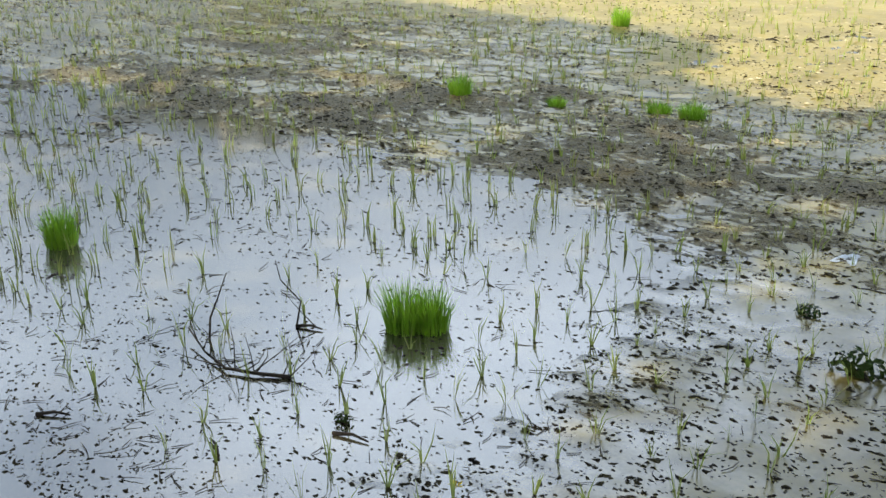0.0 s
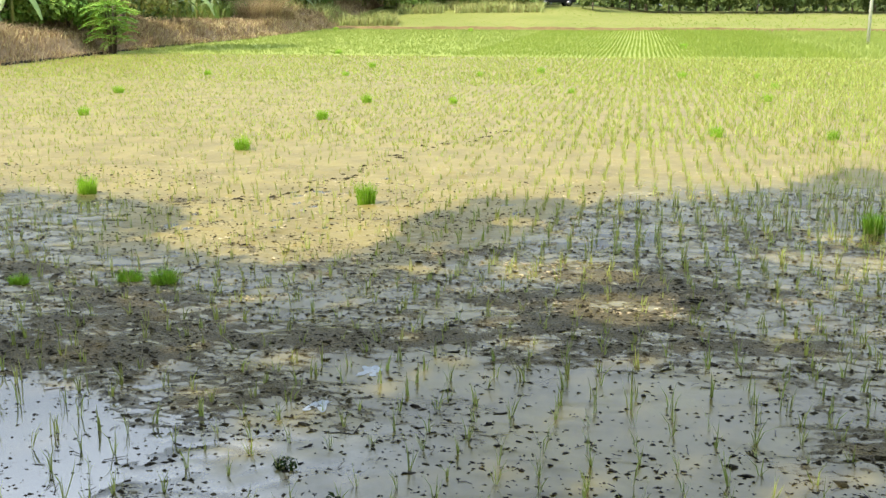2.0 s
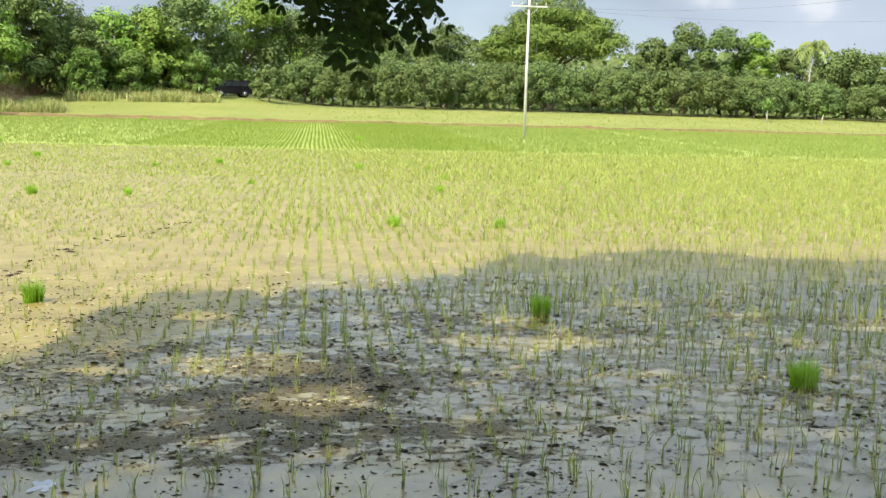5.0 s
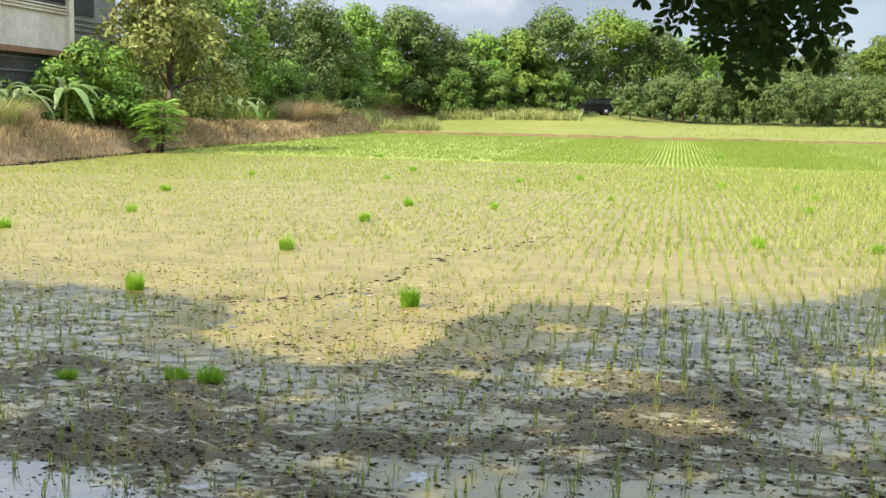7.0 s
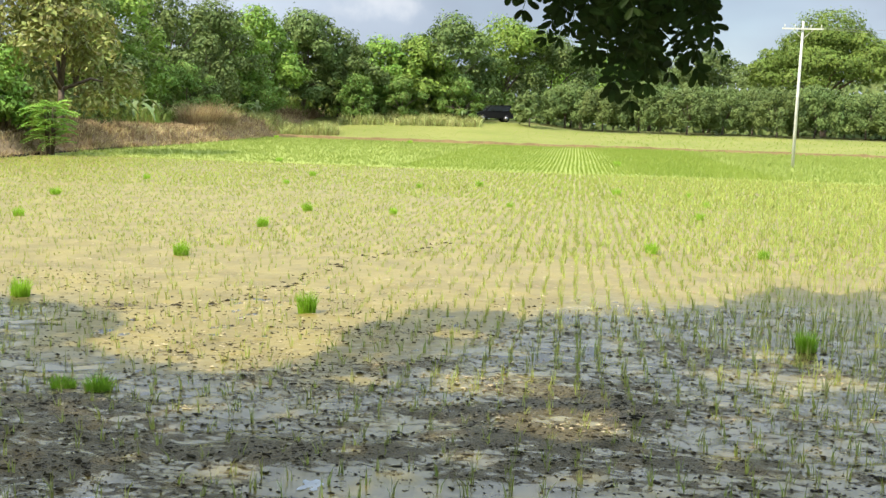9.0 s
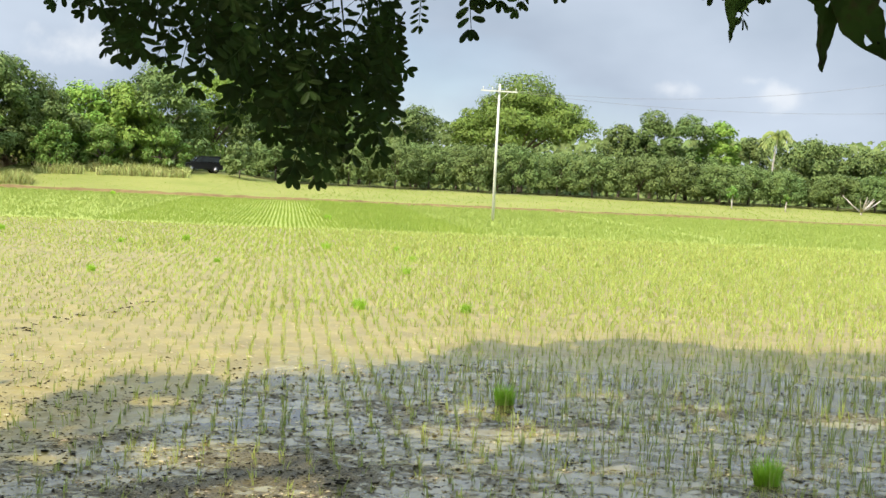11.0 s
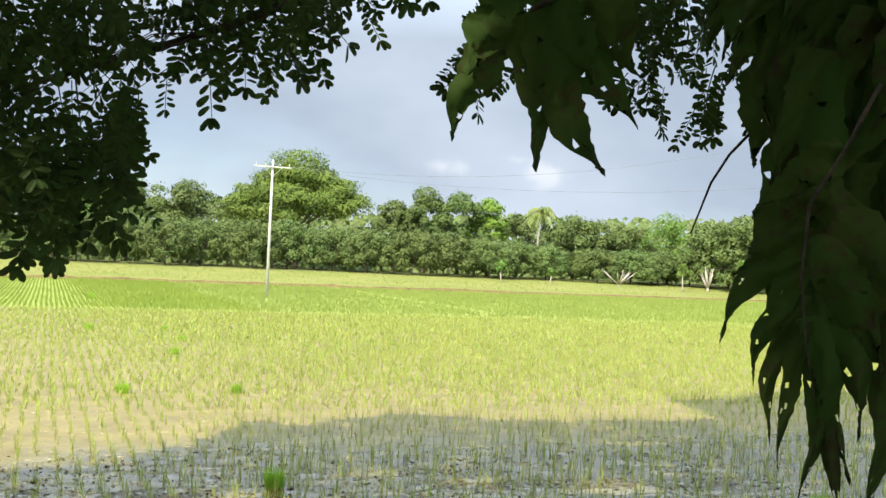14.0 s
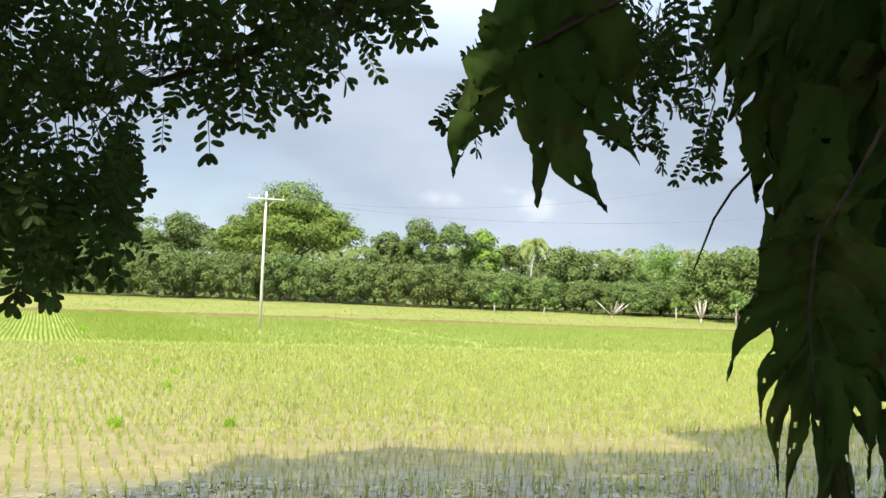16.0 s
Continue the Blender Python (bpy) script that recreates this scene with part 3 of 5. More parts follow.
pieces.append(rice(cx2, cy2, 4, 0.19, 0.026, 0.025, 0.35))
near_rice = new("rice_seedlings", np_mesh("rice_seedlings", *join(pieces), M_RICE))
tagged(near_rice, "rows of thin young rice seedlings in the flooded paddy", "rice", kind="stuff")

dx, dy = hills(-8, 9, BUND_1 + 0.25, BUND_2 - 0.35, 0.21, 0.26, 0.015, 0.03)
v1 = rice(dx, dy, 3, 0.22, 0.024, 0.02)
n = 90000
ex, ey = rng.uniform(-30, 85, n), BUND_1 + 0.15 + (BUND_2 - 0.35 - BUND_1) * rng.random(n) ** 0.9
ok = (ex > bank_edge(ey) + 0.4) & (ex < 0.88 * ey) & ((ex < -7.6) | (ex > 8.6)) & (np.abs(ex - 23 - 0.04 * (ey - 70)) > 0.22)
v2 = rice(ex[ok], ey[ok], 2, 0.20, 0.034, 0.05)
for name, (v, f), mat, label in (("rice_rows", v1, M_RICE_GREEN, "pale green rows of rice beyond the low bund"), ("dense_rice", v2, M_RICE_LUSH, "dense bright green rice beyond the low bund")):
    v[:, 2] += terrain(v[:, 0], v[:, 1])
    tagged(new(name, np_mesh(name, v, f, mat)), label, "rice", kind="stuff")

n = 8000
ex, ey = rng.uniform(-34, 100, n), rng.uniform(BUND_2 + 3, TREE_LINE - 3, n)
ok = ex > bank_edge(ey) + 0.5
v, f = rice(ex[ok], ey[ok], 2, 0.12, 0.05, 0.06, 0.5)
v[:, 2] += terrain(v[:, 0], v[:, 1])
stubble = new("field_grass", np_mesh("field_grass", v, f, M_RICE_GREEN))
tagged(stubble, "pale yellow-green grass of the farther field", "grass", kind="stuff")


# ---- seedling bundles ----
def bundle_mesh(blade_count, radius, height, width=0.008):
    r, a = radius * np.sqrt(rng.random(blade_count)), rng.uniform(0, 2 * np.pi, blade_count)
    base = np.stack([r * np.cos(a), r * np.sin(a), np.full(blade_count, -0.015)], 1)
    h = height * rng.uniform(0.55, 1.08, blade_count) * (1 - 0.2 * (r / radius) ** 2)
    v, f = blades(base, h, np.full(blade_count, width), a + rng.normal(0, 0.7, blade_count), 0.05 + 0.40 * r / radius * rng.random(blade_count), rng)
    k = np.arange(blade_count)[:, None] * 5             # the blades are joined at a common root
    f = np.concatenate([f, np.concatenate([k, k + 1, np.full((blade_count, 1), len(v))], 1)])
    return np_mesh("seedling_tuft", np.concatenate([v, [[0, 0, -0.03]]]), f, M_BUNDLE)


BUNDLES = [(-2.74, 2.92, 1), (-2.64, 2.98, 0.92), (-5.18, 6.49, 1), (-4.86, 2.64, 1), (-3.58, 6.84, 0.55), (-3.32, 6.86, 0.62), (-4.35, 6.64, 0.42),
           (-5.81, 10.24, 1.1), (-5.5, 14, 1.1), (-2.7, 10.31, 1.1), (-5.63, 18.31, 1.05), (-5.74, 21.93, 1.05), (-10.24, 18.08, 1), (-12.14, 23.1, 1.1),
           (-12.9, 30.17, 1), (-9.16, 35.74, 1.1), (-8.73, 30.79, 0.9), (-13.61, 46.83, 1.2), (-4.78, 31.85, 0.8), (-3.89, 22.19, 0.8), (-3.09, 33.75, 1.1),
           (-1.58, 25.69, 0.7), (1.27, 32, 1.1), (1.27, 16.99, 1), (3.48, 32.38, 0.9), (2.85, 24.12, 0.9), (3.48, 28.25, 0.9), (3.02, 16.88, 0.9),
           (2.18, 9.77, 1.05), (3.56, 7.07, 1.1), (6.8, 7.75, 1), (-10.62, 14.72, 1.1)]
bundle_meshes = [bundle_mesh(340, 0.075, 0.27, 0.0048) for _ in range(4)]
for k, (x, y, s) in enumerate(BUNDLES):
    ob = new("seedling_tuft", bundle_meshes[k % 4])
    wide = s * (1 + 0.01 * y) * (1.8 if s < 0.65 else 1.0)
    ob.matrix_world = pose(x, y, 0, 0, 0, 77 * k) @ Matrix.Diagonal((wide, wide, s, 1))
    tagged(ob, "tight green bundle of spare rice seedlings stuck in the mud" if s > 0.8 else "small loose tuft of spare rice seedlings in mud", "rice bundle", "seedling bundles")
for x, y in ((-25.5, 87.0), (-13.7, 85.7), (2.2, 56.5)):
    ob = new("seedling_tuft", bundle_meshes[0])
    ob.matrix_world = pose(x, y, ground_z(x, y)) @ Matrix.Diagonal((2.2, 2.2, 1.5, 1))
    tagged(ob, "dark green bundle of seedlings among the dense rice", "rice bundle", "seedling bundles")


# ---- trees ----
def crown_leaves(lobe_centres, lobe_radii, count, leaf, seed, squash=0.8, droop=0.3, aspect=0.55, lift=0.15):
    r = np.random.default_rng(seed)
    w = np.asarray(lobe_radii) ** 2
    k = r.choice(len(w), count, p=w / w.sum())
    d = r.normal(size=(count, 3))
    d[:, 2] = d[:, 2] * 0.9 + lift
    d /= np.linalg.norm(d, axis=1, keepdims=True)
    dist = r.uniform(0.45, 1.0, count) ** 0.35
    bump = 1 + 0.22 * np.sin(d[:, 0] * 5 + k) * np.cos(d[:, 1] * 6 + 2 * k) + 0.12 * r.normal(size=count)
    p = np.asarray(lobe_centres)[k] + d * (np.asarray(lobe_radii)[k] * dist * bump)[:, None] * [1, 1, squash]
    nrm = d * 1.1 + r.normal(size=(count, 3)) * 0.38 + [0, 0, 0.3]
    nrm /= np.linalg.norm(nrm, axis=1, keepdims=True)
    return leaf_cards(p, nrm, leaf * r.uniform(0.6, 1.4, count), r, aspect, droop)


def make_tree(name, label, height, radius, mat, leaves, leaf, seed, bare=0.22, lobes=14, dome=False, squash=0.8, bark=M_BARK, lobe=(0.18, 0.36), shell=False, tier=0.15):
    """A tree at the origin: tapered trunk, limbs and a crown of many leaves in uneven lobes."""
    r = np.random.default_rng(seed)
    top = tagged(new(name), label, "tree")
    h0 = height * bare
    c, rad = [], []
    for q in range(lobes):
        a = q * 2.4 + r.uniform(-0.4, 0.4)
        u = r.uniform(0.0, 1.0) ** 0.6
        if dome:
            u = r.uniform(0.0, 1.0) ** 0.5
            zz = h0 + (height - h0) * (0.14 + 0.72 * (1 - 0.92 * u * u) ** 0.38 * r.uniform(0.55, 1.0))
        else:
            zz = h0 + (height - h0) * r.uniform(0.10, 0.86)
            u *= 1.15 - abs((zz - h0) / (height - h0) - 0.4)
        lr = radius * r.uniform(*lobe)
        if shell:                                     # lobes over the skin of a rounded bush
            w = (q + 0.5) / lobes
            zz, u = h0 + (height - h0) * (0.17 + 0.68 * (1 - w)), math.sqrt(max(0.0, 1 - (0.86 * (1 - w)) ** 2))
        c.append([math.cos(a) * u * (radius - lr * 0.7), math.sin(a) * u * (radius - lr * 0.7), min(zz, height - lr * squash)])
        rad.append(lr)
    c.append([0, 0, height - radius * 0.36 * squash])
    rad.append(radius * 0.40)
    tr = max(0.07, height * 0.022)
    bend = r.normal(0, 0.03 * height, 2)
    fork = np.array([bend[0], bend[1], h0 + 0.25 * (height - h0)])
    part("trunk", np_mesh("trunk", *tube([(0, 0, -0.3), (bend[0] * 0.3, bend[1] * 0.3, h0 * 0.6), fork], [tr * 1.25, tr, tr * 0.7], 8), bark, True), bark, top)
    for q in range(min(6, lobes)):
        mid = (fork + np.array(c[q])) / 2 + [0, 0, 0.04 * height]
        part("limb", np_mesh("limb", *tube([fork * [1, 1, 0.9], mid, c[q]], [tr * 0.55, tr * 0.35, tr * 0.12], 6), bark, True), bark, top)
    part("crown", np_mesh("crown", *crown_leaves(c, rad, leaves, leaf, seed + 1, squash, lift=tier), mat), mat, top)
    return top


def stand(tree, x, y, turn=0.0, wide=1.0, tall=1.0, label=""):
    tree.matrix_world = pose(x, y, ground_z(x, y) - 0.05, 0, 0, turn) @ Matrix.Diagonal((wide, wide, tall, 1))
    if label:
        tree["label"] = label
    return tree


# orchard hedge of mango trees along the far side
mango = [make_tree("mango_tree", "round dense dark green mango tree in an orchard row", 5.5, 3.7, M_MANGO, 11000, 0.27, 40 + s, 0.05, 34, squash=0.85, lobe=(0.19, 0.28), shell=True, tier=0.4) for s in range(4)]
rr = np.random.default_rng(5)
spots = [(-2 + 5.0 * q + rr.uniform(-0.8, 0.8), TREE_LINE + rr.uniform(-1.5, 1.5) - 0.02 * q * q) for q in range(24)]
spots += [(0 + 5.4 * q + rr.uniform(-1, 1), TREE_LINE + 7.5 + rr.uniform(-1.5, 1.5) - 0.02 * q * q) for q in range(21)]
for q, (x, y) in enumerate(spots):
    az = math.degrees(math.atan2(x, y))
    tall = float(np.interp(az, [-2, 5, 12, 20, 28, 36, 45], [0.95, 1.03, 1.06, 1.0, 0.86, 0.84, 0.84])) * rr.uniform(0.94, 1.06)
    t = mango[q] if q < 4 else copy_thing(mango[q % 4], Matrix())
    stand(t, x, y, rr.uniform(0, 360), rr.uniform(0.92, 1.1), tall)
    tagged(t, group="mango orchard rows")

# taller trees behind the orchard and behind the bank: azimuth, elevation of the top, distance, crown radius, kind
KINDS = {
    "lush": ("broadleaf_tree", "tall leafy green broadleaf tree in the treeline", M_LUSH, 0.40, 0.05, 9500),
    "dark": ("broadleaf_tree", "tall dark green broadleaf tree in the treeline", M_MANGO, 0.40, 0.05, 9500),
    "pale": ("feathery_tree", "pale green feathery tree in the treeline", M_PALE, 0.28, 0.03, 7500),
}
FAR_TREES = [(0.2, 4.3, 150, 7, "lush"), (3.8, 4.4, 155, 7, "dark"), (6.9, 4.4, 152, 6, "dark"), (18.0, 3.9, 150, 4, "dark"), (19.7, 4.7, 150, 4.6, "dark"), (21.6, 4.5, 150, 4.6, "dark"),
             (23.2, 4.2, 152, 3.6, "lush"), (24.8, 3.4, 156, 4, "dark"), (27.9, 3.4, 150, 6.5, "dark"), (30.5, 2.9, 152, 5.5, "dark"), (32.9, 3.7, 150, 5.5, "pale"),
             (35.0, 3.2, 146, 4.5, "dark"), (36.9, 3.6, 140, 5.5, "dark"), (39.1, 3.8, 140, 5.5, "dark"), (42.0, 3.9, 138, 6, "lush"), (45.5, 4.0, 138, 7, "dark")]
LEFT_TREES = [(-1.6, 5.0, 138, 7, "dark"), (-4.2, 5.8, 134, 7, "lush"), (-6.9, 5.9, 128, 6.5, "dark"), (-8.9, 4.7, 126, 5.5, "lush"), (-10.8, 4.5, 125, 5.5, "lush"), (-13.0, 4.8, 122, 5.5, "dark"),
              (-15.1, 5.8, 120, 6, "dark"), (-17.5, 5.8, 113, 5.5, "lush"), (-19.8, 6.1, 104, 5.5, "dark"), (-22.2, 6.3, 93, 5, "dark"), (-24.8, 6.4, 84, 5, "lush"), (-27.0, 6.6, 80, 5, "dark"),
              (-17.6, 2.7, 106, 3.2, "pale"), (-9.6, 2.5, 120, 3.2, "pale"), (-12.2, 2.6, 117, 2.6, "pale"), (-21.2, 2.8, 88, 3.0, "pale"), (-6.3, 2.5, 118.5, 2.6, "pale"), (-2.6, 1.9, 119, 2.6, "dark"), (-19.4, 5.2, 108, 4.5, "lush")]
for q, (az, el, d, rad, kind) in enumerate(FAR_TREES + LEFT_TREES):
    name, label, mat, leaf, bare, count = KINDS[kind]
    x, y = d * math.sin(radians(az)), d * math.cos(radians(az))
    tall = 2.03 + d * math.tan(radians(el)) - ground_z(x, y)
    t = make_tree(name, label, tall, rad, mat, int(count * min(1.3, (rad / 5) ** 1.2 * 1.1)), leaf * (0.85 if d < 110 else 1.0), 100 + 2 * q, bare, 54 if tall > 5 else 18, lobe=(0.13, 0.25), tier=0.5)
    stand(t, x, y)

x, y = 162 * math.sin(radians(12.7)), 162 * math.cos(radians(12.7))
rain = make_tree("rain_tree", "huge spreading rain tree with a broad domed crown", 17.9, 12.0, M_RAIN, 52000, 0.40, 300, 0.12, 90, True, 0.5, lobe=(0.14, 0.24), tier=0.5)
stand(rain, x, y)

x, y = 56 * math.sin(radians(-27.4)), 56 * math.cos(radians(-27.4))
stand(make_tree("olive_leaved_tree", "leafy tree with brownish olive leaves on the bank", 9.0, 4.3, M_OLIVE, 8500, 0.30, 320, 0.03, 50, lobe=(0.13, 0.28), tier=0.25), x, y)


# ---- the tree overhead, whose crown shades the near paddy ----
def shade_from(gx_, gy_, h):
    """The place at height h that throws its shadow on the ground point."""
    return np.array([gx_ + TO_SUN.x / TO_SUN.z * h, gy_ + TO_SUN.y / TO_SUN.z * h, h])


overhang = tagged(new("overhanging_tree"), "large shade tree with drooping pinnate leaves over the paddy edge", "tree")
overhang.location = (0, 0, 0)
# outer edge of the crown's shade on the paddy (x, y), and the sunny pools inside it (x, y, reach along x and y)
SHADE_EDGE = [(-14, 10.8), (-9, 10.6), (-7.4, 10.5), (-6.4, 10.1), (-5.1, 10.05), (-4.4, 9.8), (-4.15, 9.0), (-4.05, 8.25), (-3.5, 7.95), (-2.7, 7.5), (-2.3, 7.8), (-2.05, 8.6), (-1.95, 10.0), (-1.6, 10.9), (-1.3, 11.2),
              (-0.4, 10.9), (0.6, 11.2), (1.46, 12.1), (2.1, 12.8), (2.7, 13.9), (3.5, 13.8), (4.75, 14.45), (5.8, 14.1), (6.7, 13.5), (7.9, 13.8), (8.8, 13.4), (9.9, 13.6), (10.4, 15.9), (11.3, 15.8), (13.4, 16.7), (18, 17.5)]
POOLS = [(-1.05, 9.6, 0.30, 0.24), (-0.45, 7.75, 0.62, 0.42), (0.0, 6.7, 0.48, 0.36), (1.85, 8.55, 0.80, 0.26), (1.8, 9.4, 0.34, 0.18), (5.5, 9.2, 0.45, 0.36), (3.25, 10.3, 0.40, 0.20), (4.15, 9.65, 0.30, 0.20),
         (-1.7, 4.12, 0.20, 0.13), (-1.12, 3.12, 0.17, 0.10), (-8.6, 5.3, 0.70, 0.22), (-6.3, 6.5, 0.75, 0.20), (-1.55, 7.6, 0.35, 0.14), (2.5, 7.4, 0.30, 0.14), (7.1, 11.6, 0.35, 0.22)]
cr = np.random.default_rng(77)
m = 96000
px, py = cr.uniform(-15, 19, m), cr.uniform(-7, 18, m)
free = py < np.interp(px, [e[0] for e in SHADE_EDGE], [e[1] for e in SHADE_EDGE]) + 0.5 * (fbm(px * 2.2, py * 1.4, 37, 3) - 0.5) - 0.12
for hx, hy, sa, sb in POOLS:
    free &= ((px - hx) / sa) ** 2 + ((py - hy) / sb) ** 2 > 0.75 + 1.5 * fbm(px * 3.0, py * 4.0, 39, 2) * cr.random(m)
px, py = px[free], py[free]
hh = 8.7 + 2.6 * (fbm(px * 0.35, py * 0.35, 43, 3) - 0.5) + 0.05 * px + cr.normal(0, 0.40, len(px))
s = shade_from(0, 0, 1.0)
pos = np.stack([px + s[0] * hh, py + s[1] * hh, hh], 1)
nrm = cr.normal(size=pos.shape) * 0.6 + [0, 0, 1.0]
nrm /= np.linalg.norm(nrm, axis=1, keepdims=True)
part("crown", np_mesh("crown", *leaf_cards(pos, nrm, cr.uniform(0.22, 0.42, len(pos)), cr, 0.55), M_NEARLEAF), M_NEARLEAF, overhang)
TRUNK = np.array([1.75, 1.02])
part("trunk", np_mesh("trunk", *tube([(TRUNK[0], TRUNK[1], -0.1), (TRUNK[0] - 0.03, TRUNK[1] + 0.02, 1.6), (TRUNK[0] - 0.1, TRUNK[1] - 0.1, 3.4), (TRUNK[0] - 0.4, TRUNK[1] - 0.5, 5.6)], [0.26, 0.19, 0.17, 0.13], 14), M_BARK, True), M_BARK, overhang)
for tip in pos[cr.integers(0, len(pos), 34)]:
    a = np.array([TRUNK[0] - 0.4, TRUNK[1] - 0.5, 5.4])
    part("limb", np_mesh("limb", *tube([a, (a * 2 + tip) / 3 + [0, 0, 0.7], (a + tip * 2) / 3 + [0, 0, 0.3], tip], [0.08, 0.06, 0.045, 0.02], 6), M_BARK, True), M_BARK, overhang)


def frond_mesh(pairs, length, leaflet, seed):
    """A hanging pinnate leaf: stalk down -z, leaflets in opposite pairs, one at the tip."""
    r = np.random.default_rng(seed)
    bow = r.normal(0, 0.12, 2)
    s = np.linspace(0, 1, pairs * 2 + 3)
    axis = np.stack([bow[0] * length * s**2, bow[1] * length * s**2, -length * s], 1)
    pieces = [tube(axis, np.linspace(0.0022, 0.0009, len(s)), 4)]
    outline = np.array([(0, 0), (0.12, 0.13), (0.45, 0.20), (0.78, 0.205), (0.96, 0.11), (1.0, 0.0), (0.96, -0.11), (0.78, -0.205), (0.45, -0.20), (0.12, -0.13)])
    for q in range(pairs + 1):
        u = 0.16 + 0.80 * q / pairs
        root = np.array([bow[0] * length * u**2, bow[1] * length * u**2, -length * u])
        for side in (-1, 1) if q < pairs else (-1, 1, 0):
            L = leaflet * r.uniform(0.85, 1.15) * (0.75 + 0.35 * u)
            ang = radians(r.normal(28 if side else 88, 7) if q < pairs else r.normal(52 if side else 88, 6))
            way = np.array([side * math.cos(ang) if side else 0.05, r.normal(0, 0.18), -math.sin(ang)])
            way /= np.linalg.norm(way)
            flat = np.cross(way, np.array([r.normal(0, 0.3), 1.0, r.normal(0, 0.35)]))
            flat /= np.linalg.norm(flat)
            v = root + way * 0.004 + outline[:, :1] * L * way + outline[:, 1:] * L * flat * 1.05
            cup = np.cross(way, flat)
            v = v + cup * (np.abs(outline[:, 1:]) * L * 0.25)
            pieces.append((v, np.array([[0, k, k + 1] for k in range(1, 9)])))
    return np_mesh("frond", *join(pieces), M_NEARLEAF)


fronds = [frond_mesh(6 + s % 3, 0.17 + 0.012 * (s % 4), 0.034, 500 + s) for s in range(9)]


def hang_frond(place, sway, turn, size):
    ob = part("frond", fronds[fr.integers(9)], M_NEARLEAF, overhang)
    ob.matrix_world = Matrix.Translation(place) @ Euler((radians(fr.normal(0, 16)), radians(fr.normal(0, sway)), radians(fr.normal(0, turn * 0.65)))).to_matrix().to_4x4() @ Matrix.Scale(size, 4)


# the drooping outer twigs of the crown: how low they hang, as azimuth and elevation
LOW = [(-15, 6.5), (-12, 5.6), (-10.8, 4.2), (-9.2, 4.4), (-7.5, 4.6), (-5.4, 3.0), (-3.5, 1.7), (-1.9, 0.2), (-0.9, -1.0), (1.1, -0.8), (2.4, 0.3), (3.8, 1.6), (5.0, 3.4), (6.0, 5.0), (7.6, 5.6), (9.4, 7.6), (11.2, 8.0), (12.6, 7.6), (13.8, 9.2), (15.8, 11.0), (17.4, 12.6), (18.8, 15), (21, 16.5)]
lo_az, lo_el = [p[0] for p in LOW], [p[1] for p in LOW]
fr = np.random.default_rng(9)
for q in range(420):
    az = fr.uniform(-12.5, 19.5) if q < 370 else fr.normal(0.4, 2.4) if q < 400 else fr.uniform(-2.2, 4.2)
    low = float(np.interp(az, lo_az, lo_el))
    size = fr.uniform(0.62, 1.0)
    tip = low + (fr.random() ** 0.9) * (18.0 - low if low < 15 else 2.5) if q < 400 else low + 3.5 * fr.random()
    d = fr.uniform(2.05, 2.9)
    hang_frond(aim(az, tip + math.degrees(0.20 * size / d), d), 27, 45, size)
for q in range(60):
    az = fr.uniform(-11.2, 4.2)
    d, size = fr.uniform(2.0, 2.6), fr.uniform(0.7, 0.95)
    tip = float(np.interp(az, lo_az, lo_el)) + 4.5 * fr.random() ** 1.2
    hang_frond(aim(az, tip + math.degrees(0.20 * size / d), d), 18, 30, size)
# small fronds behind the vine and beside the trunk
for q in range(120):
    az = fr.uniform(30.5, 33.2) if q < 36 else fr.uniform(34.6, 38.5) if q < 62 else fr.uniform(20.6, 26.0) if q < 78 else fr.uniform(24.0, 38.0)
    tip = fr.uniform(7.6, 15) if q < 36 else fr.uniform(6.4, 15) if q < 62 else fr.uniform(8.0, 13) if q < 78 else fr.uniform(11.0, 16)
    d, size = fr.uniform(1.75, 2.4), fr.uniform(0.45, 0.75)
    hang_frond(aim(az, tip + math.degrees(0.19 * size / d), d), 35, 55, size)
LIMB = [aim(-5.0, 7.0, 2.6), aim(0.0, 9.3, 2.6), aim(4.1, 10.9, 2.6), aim(8.5, 12.7, 2.6), aim(13.2, 14.8, 2.6), aim(24, 22, 2.6), np.array([1.7, 1.0, 3.5])]
part("limb", np_mesh("limb", *tube(LIMB, [0.005, 0.007, 0.009, 0.011, 0.014, 0.025, 0.05], 8), M_TWIG, True), M_TWIG, overhang)
for q in range(22):
    u = fr.uniform(0, 4.2)
    k = int(u)
    a = LIMB[k] + (LIMB[k + 1] - LIMB[k]) * (u - k)
    az = fr.uniform(-12, 17)
    low = float(np.interp(az, lo_az, lo_el))
    b = aim(az, low + fr.uniform(4.5, 9), fr.uniform(2.3, 3.0))
    mid = (a + b) / 2 + [0, 0, 0.05]
    part("twig", np_mesh("twig", *tube([a, (a + mid) / 2 + fr.normal(0, 0.03, 3), mid, (mid + b) / 2 + fr.normal(0, 0.025, 3), b], [0.0019, 0.0016, 0.0013, 0.001, 0.0007], 5), M_TWIG, True), M_TWIG, overhang)


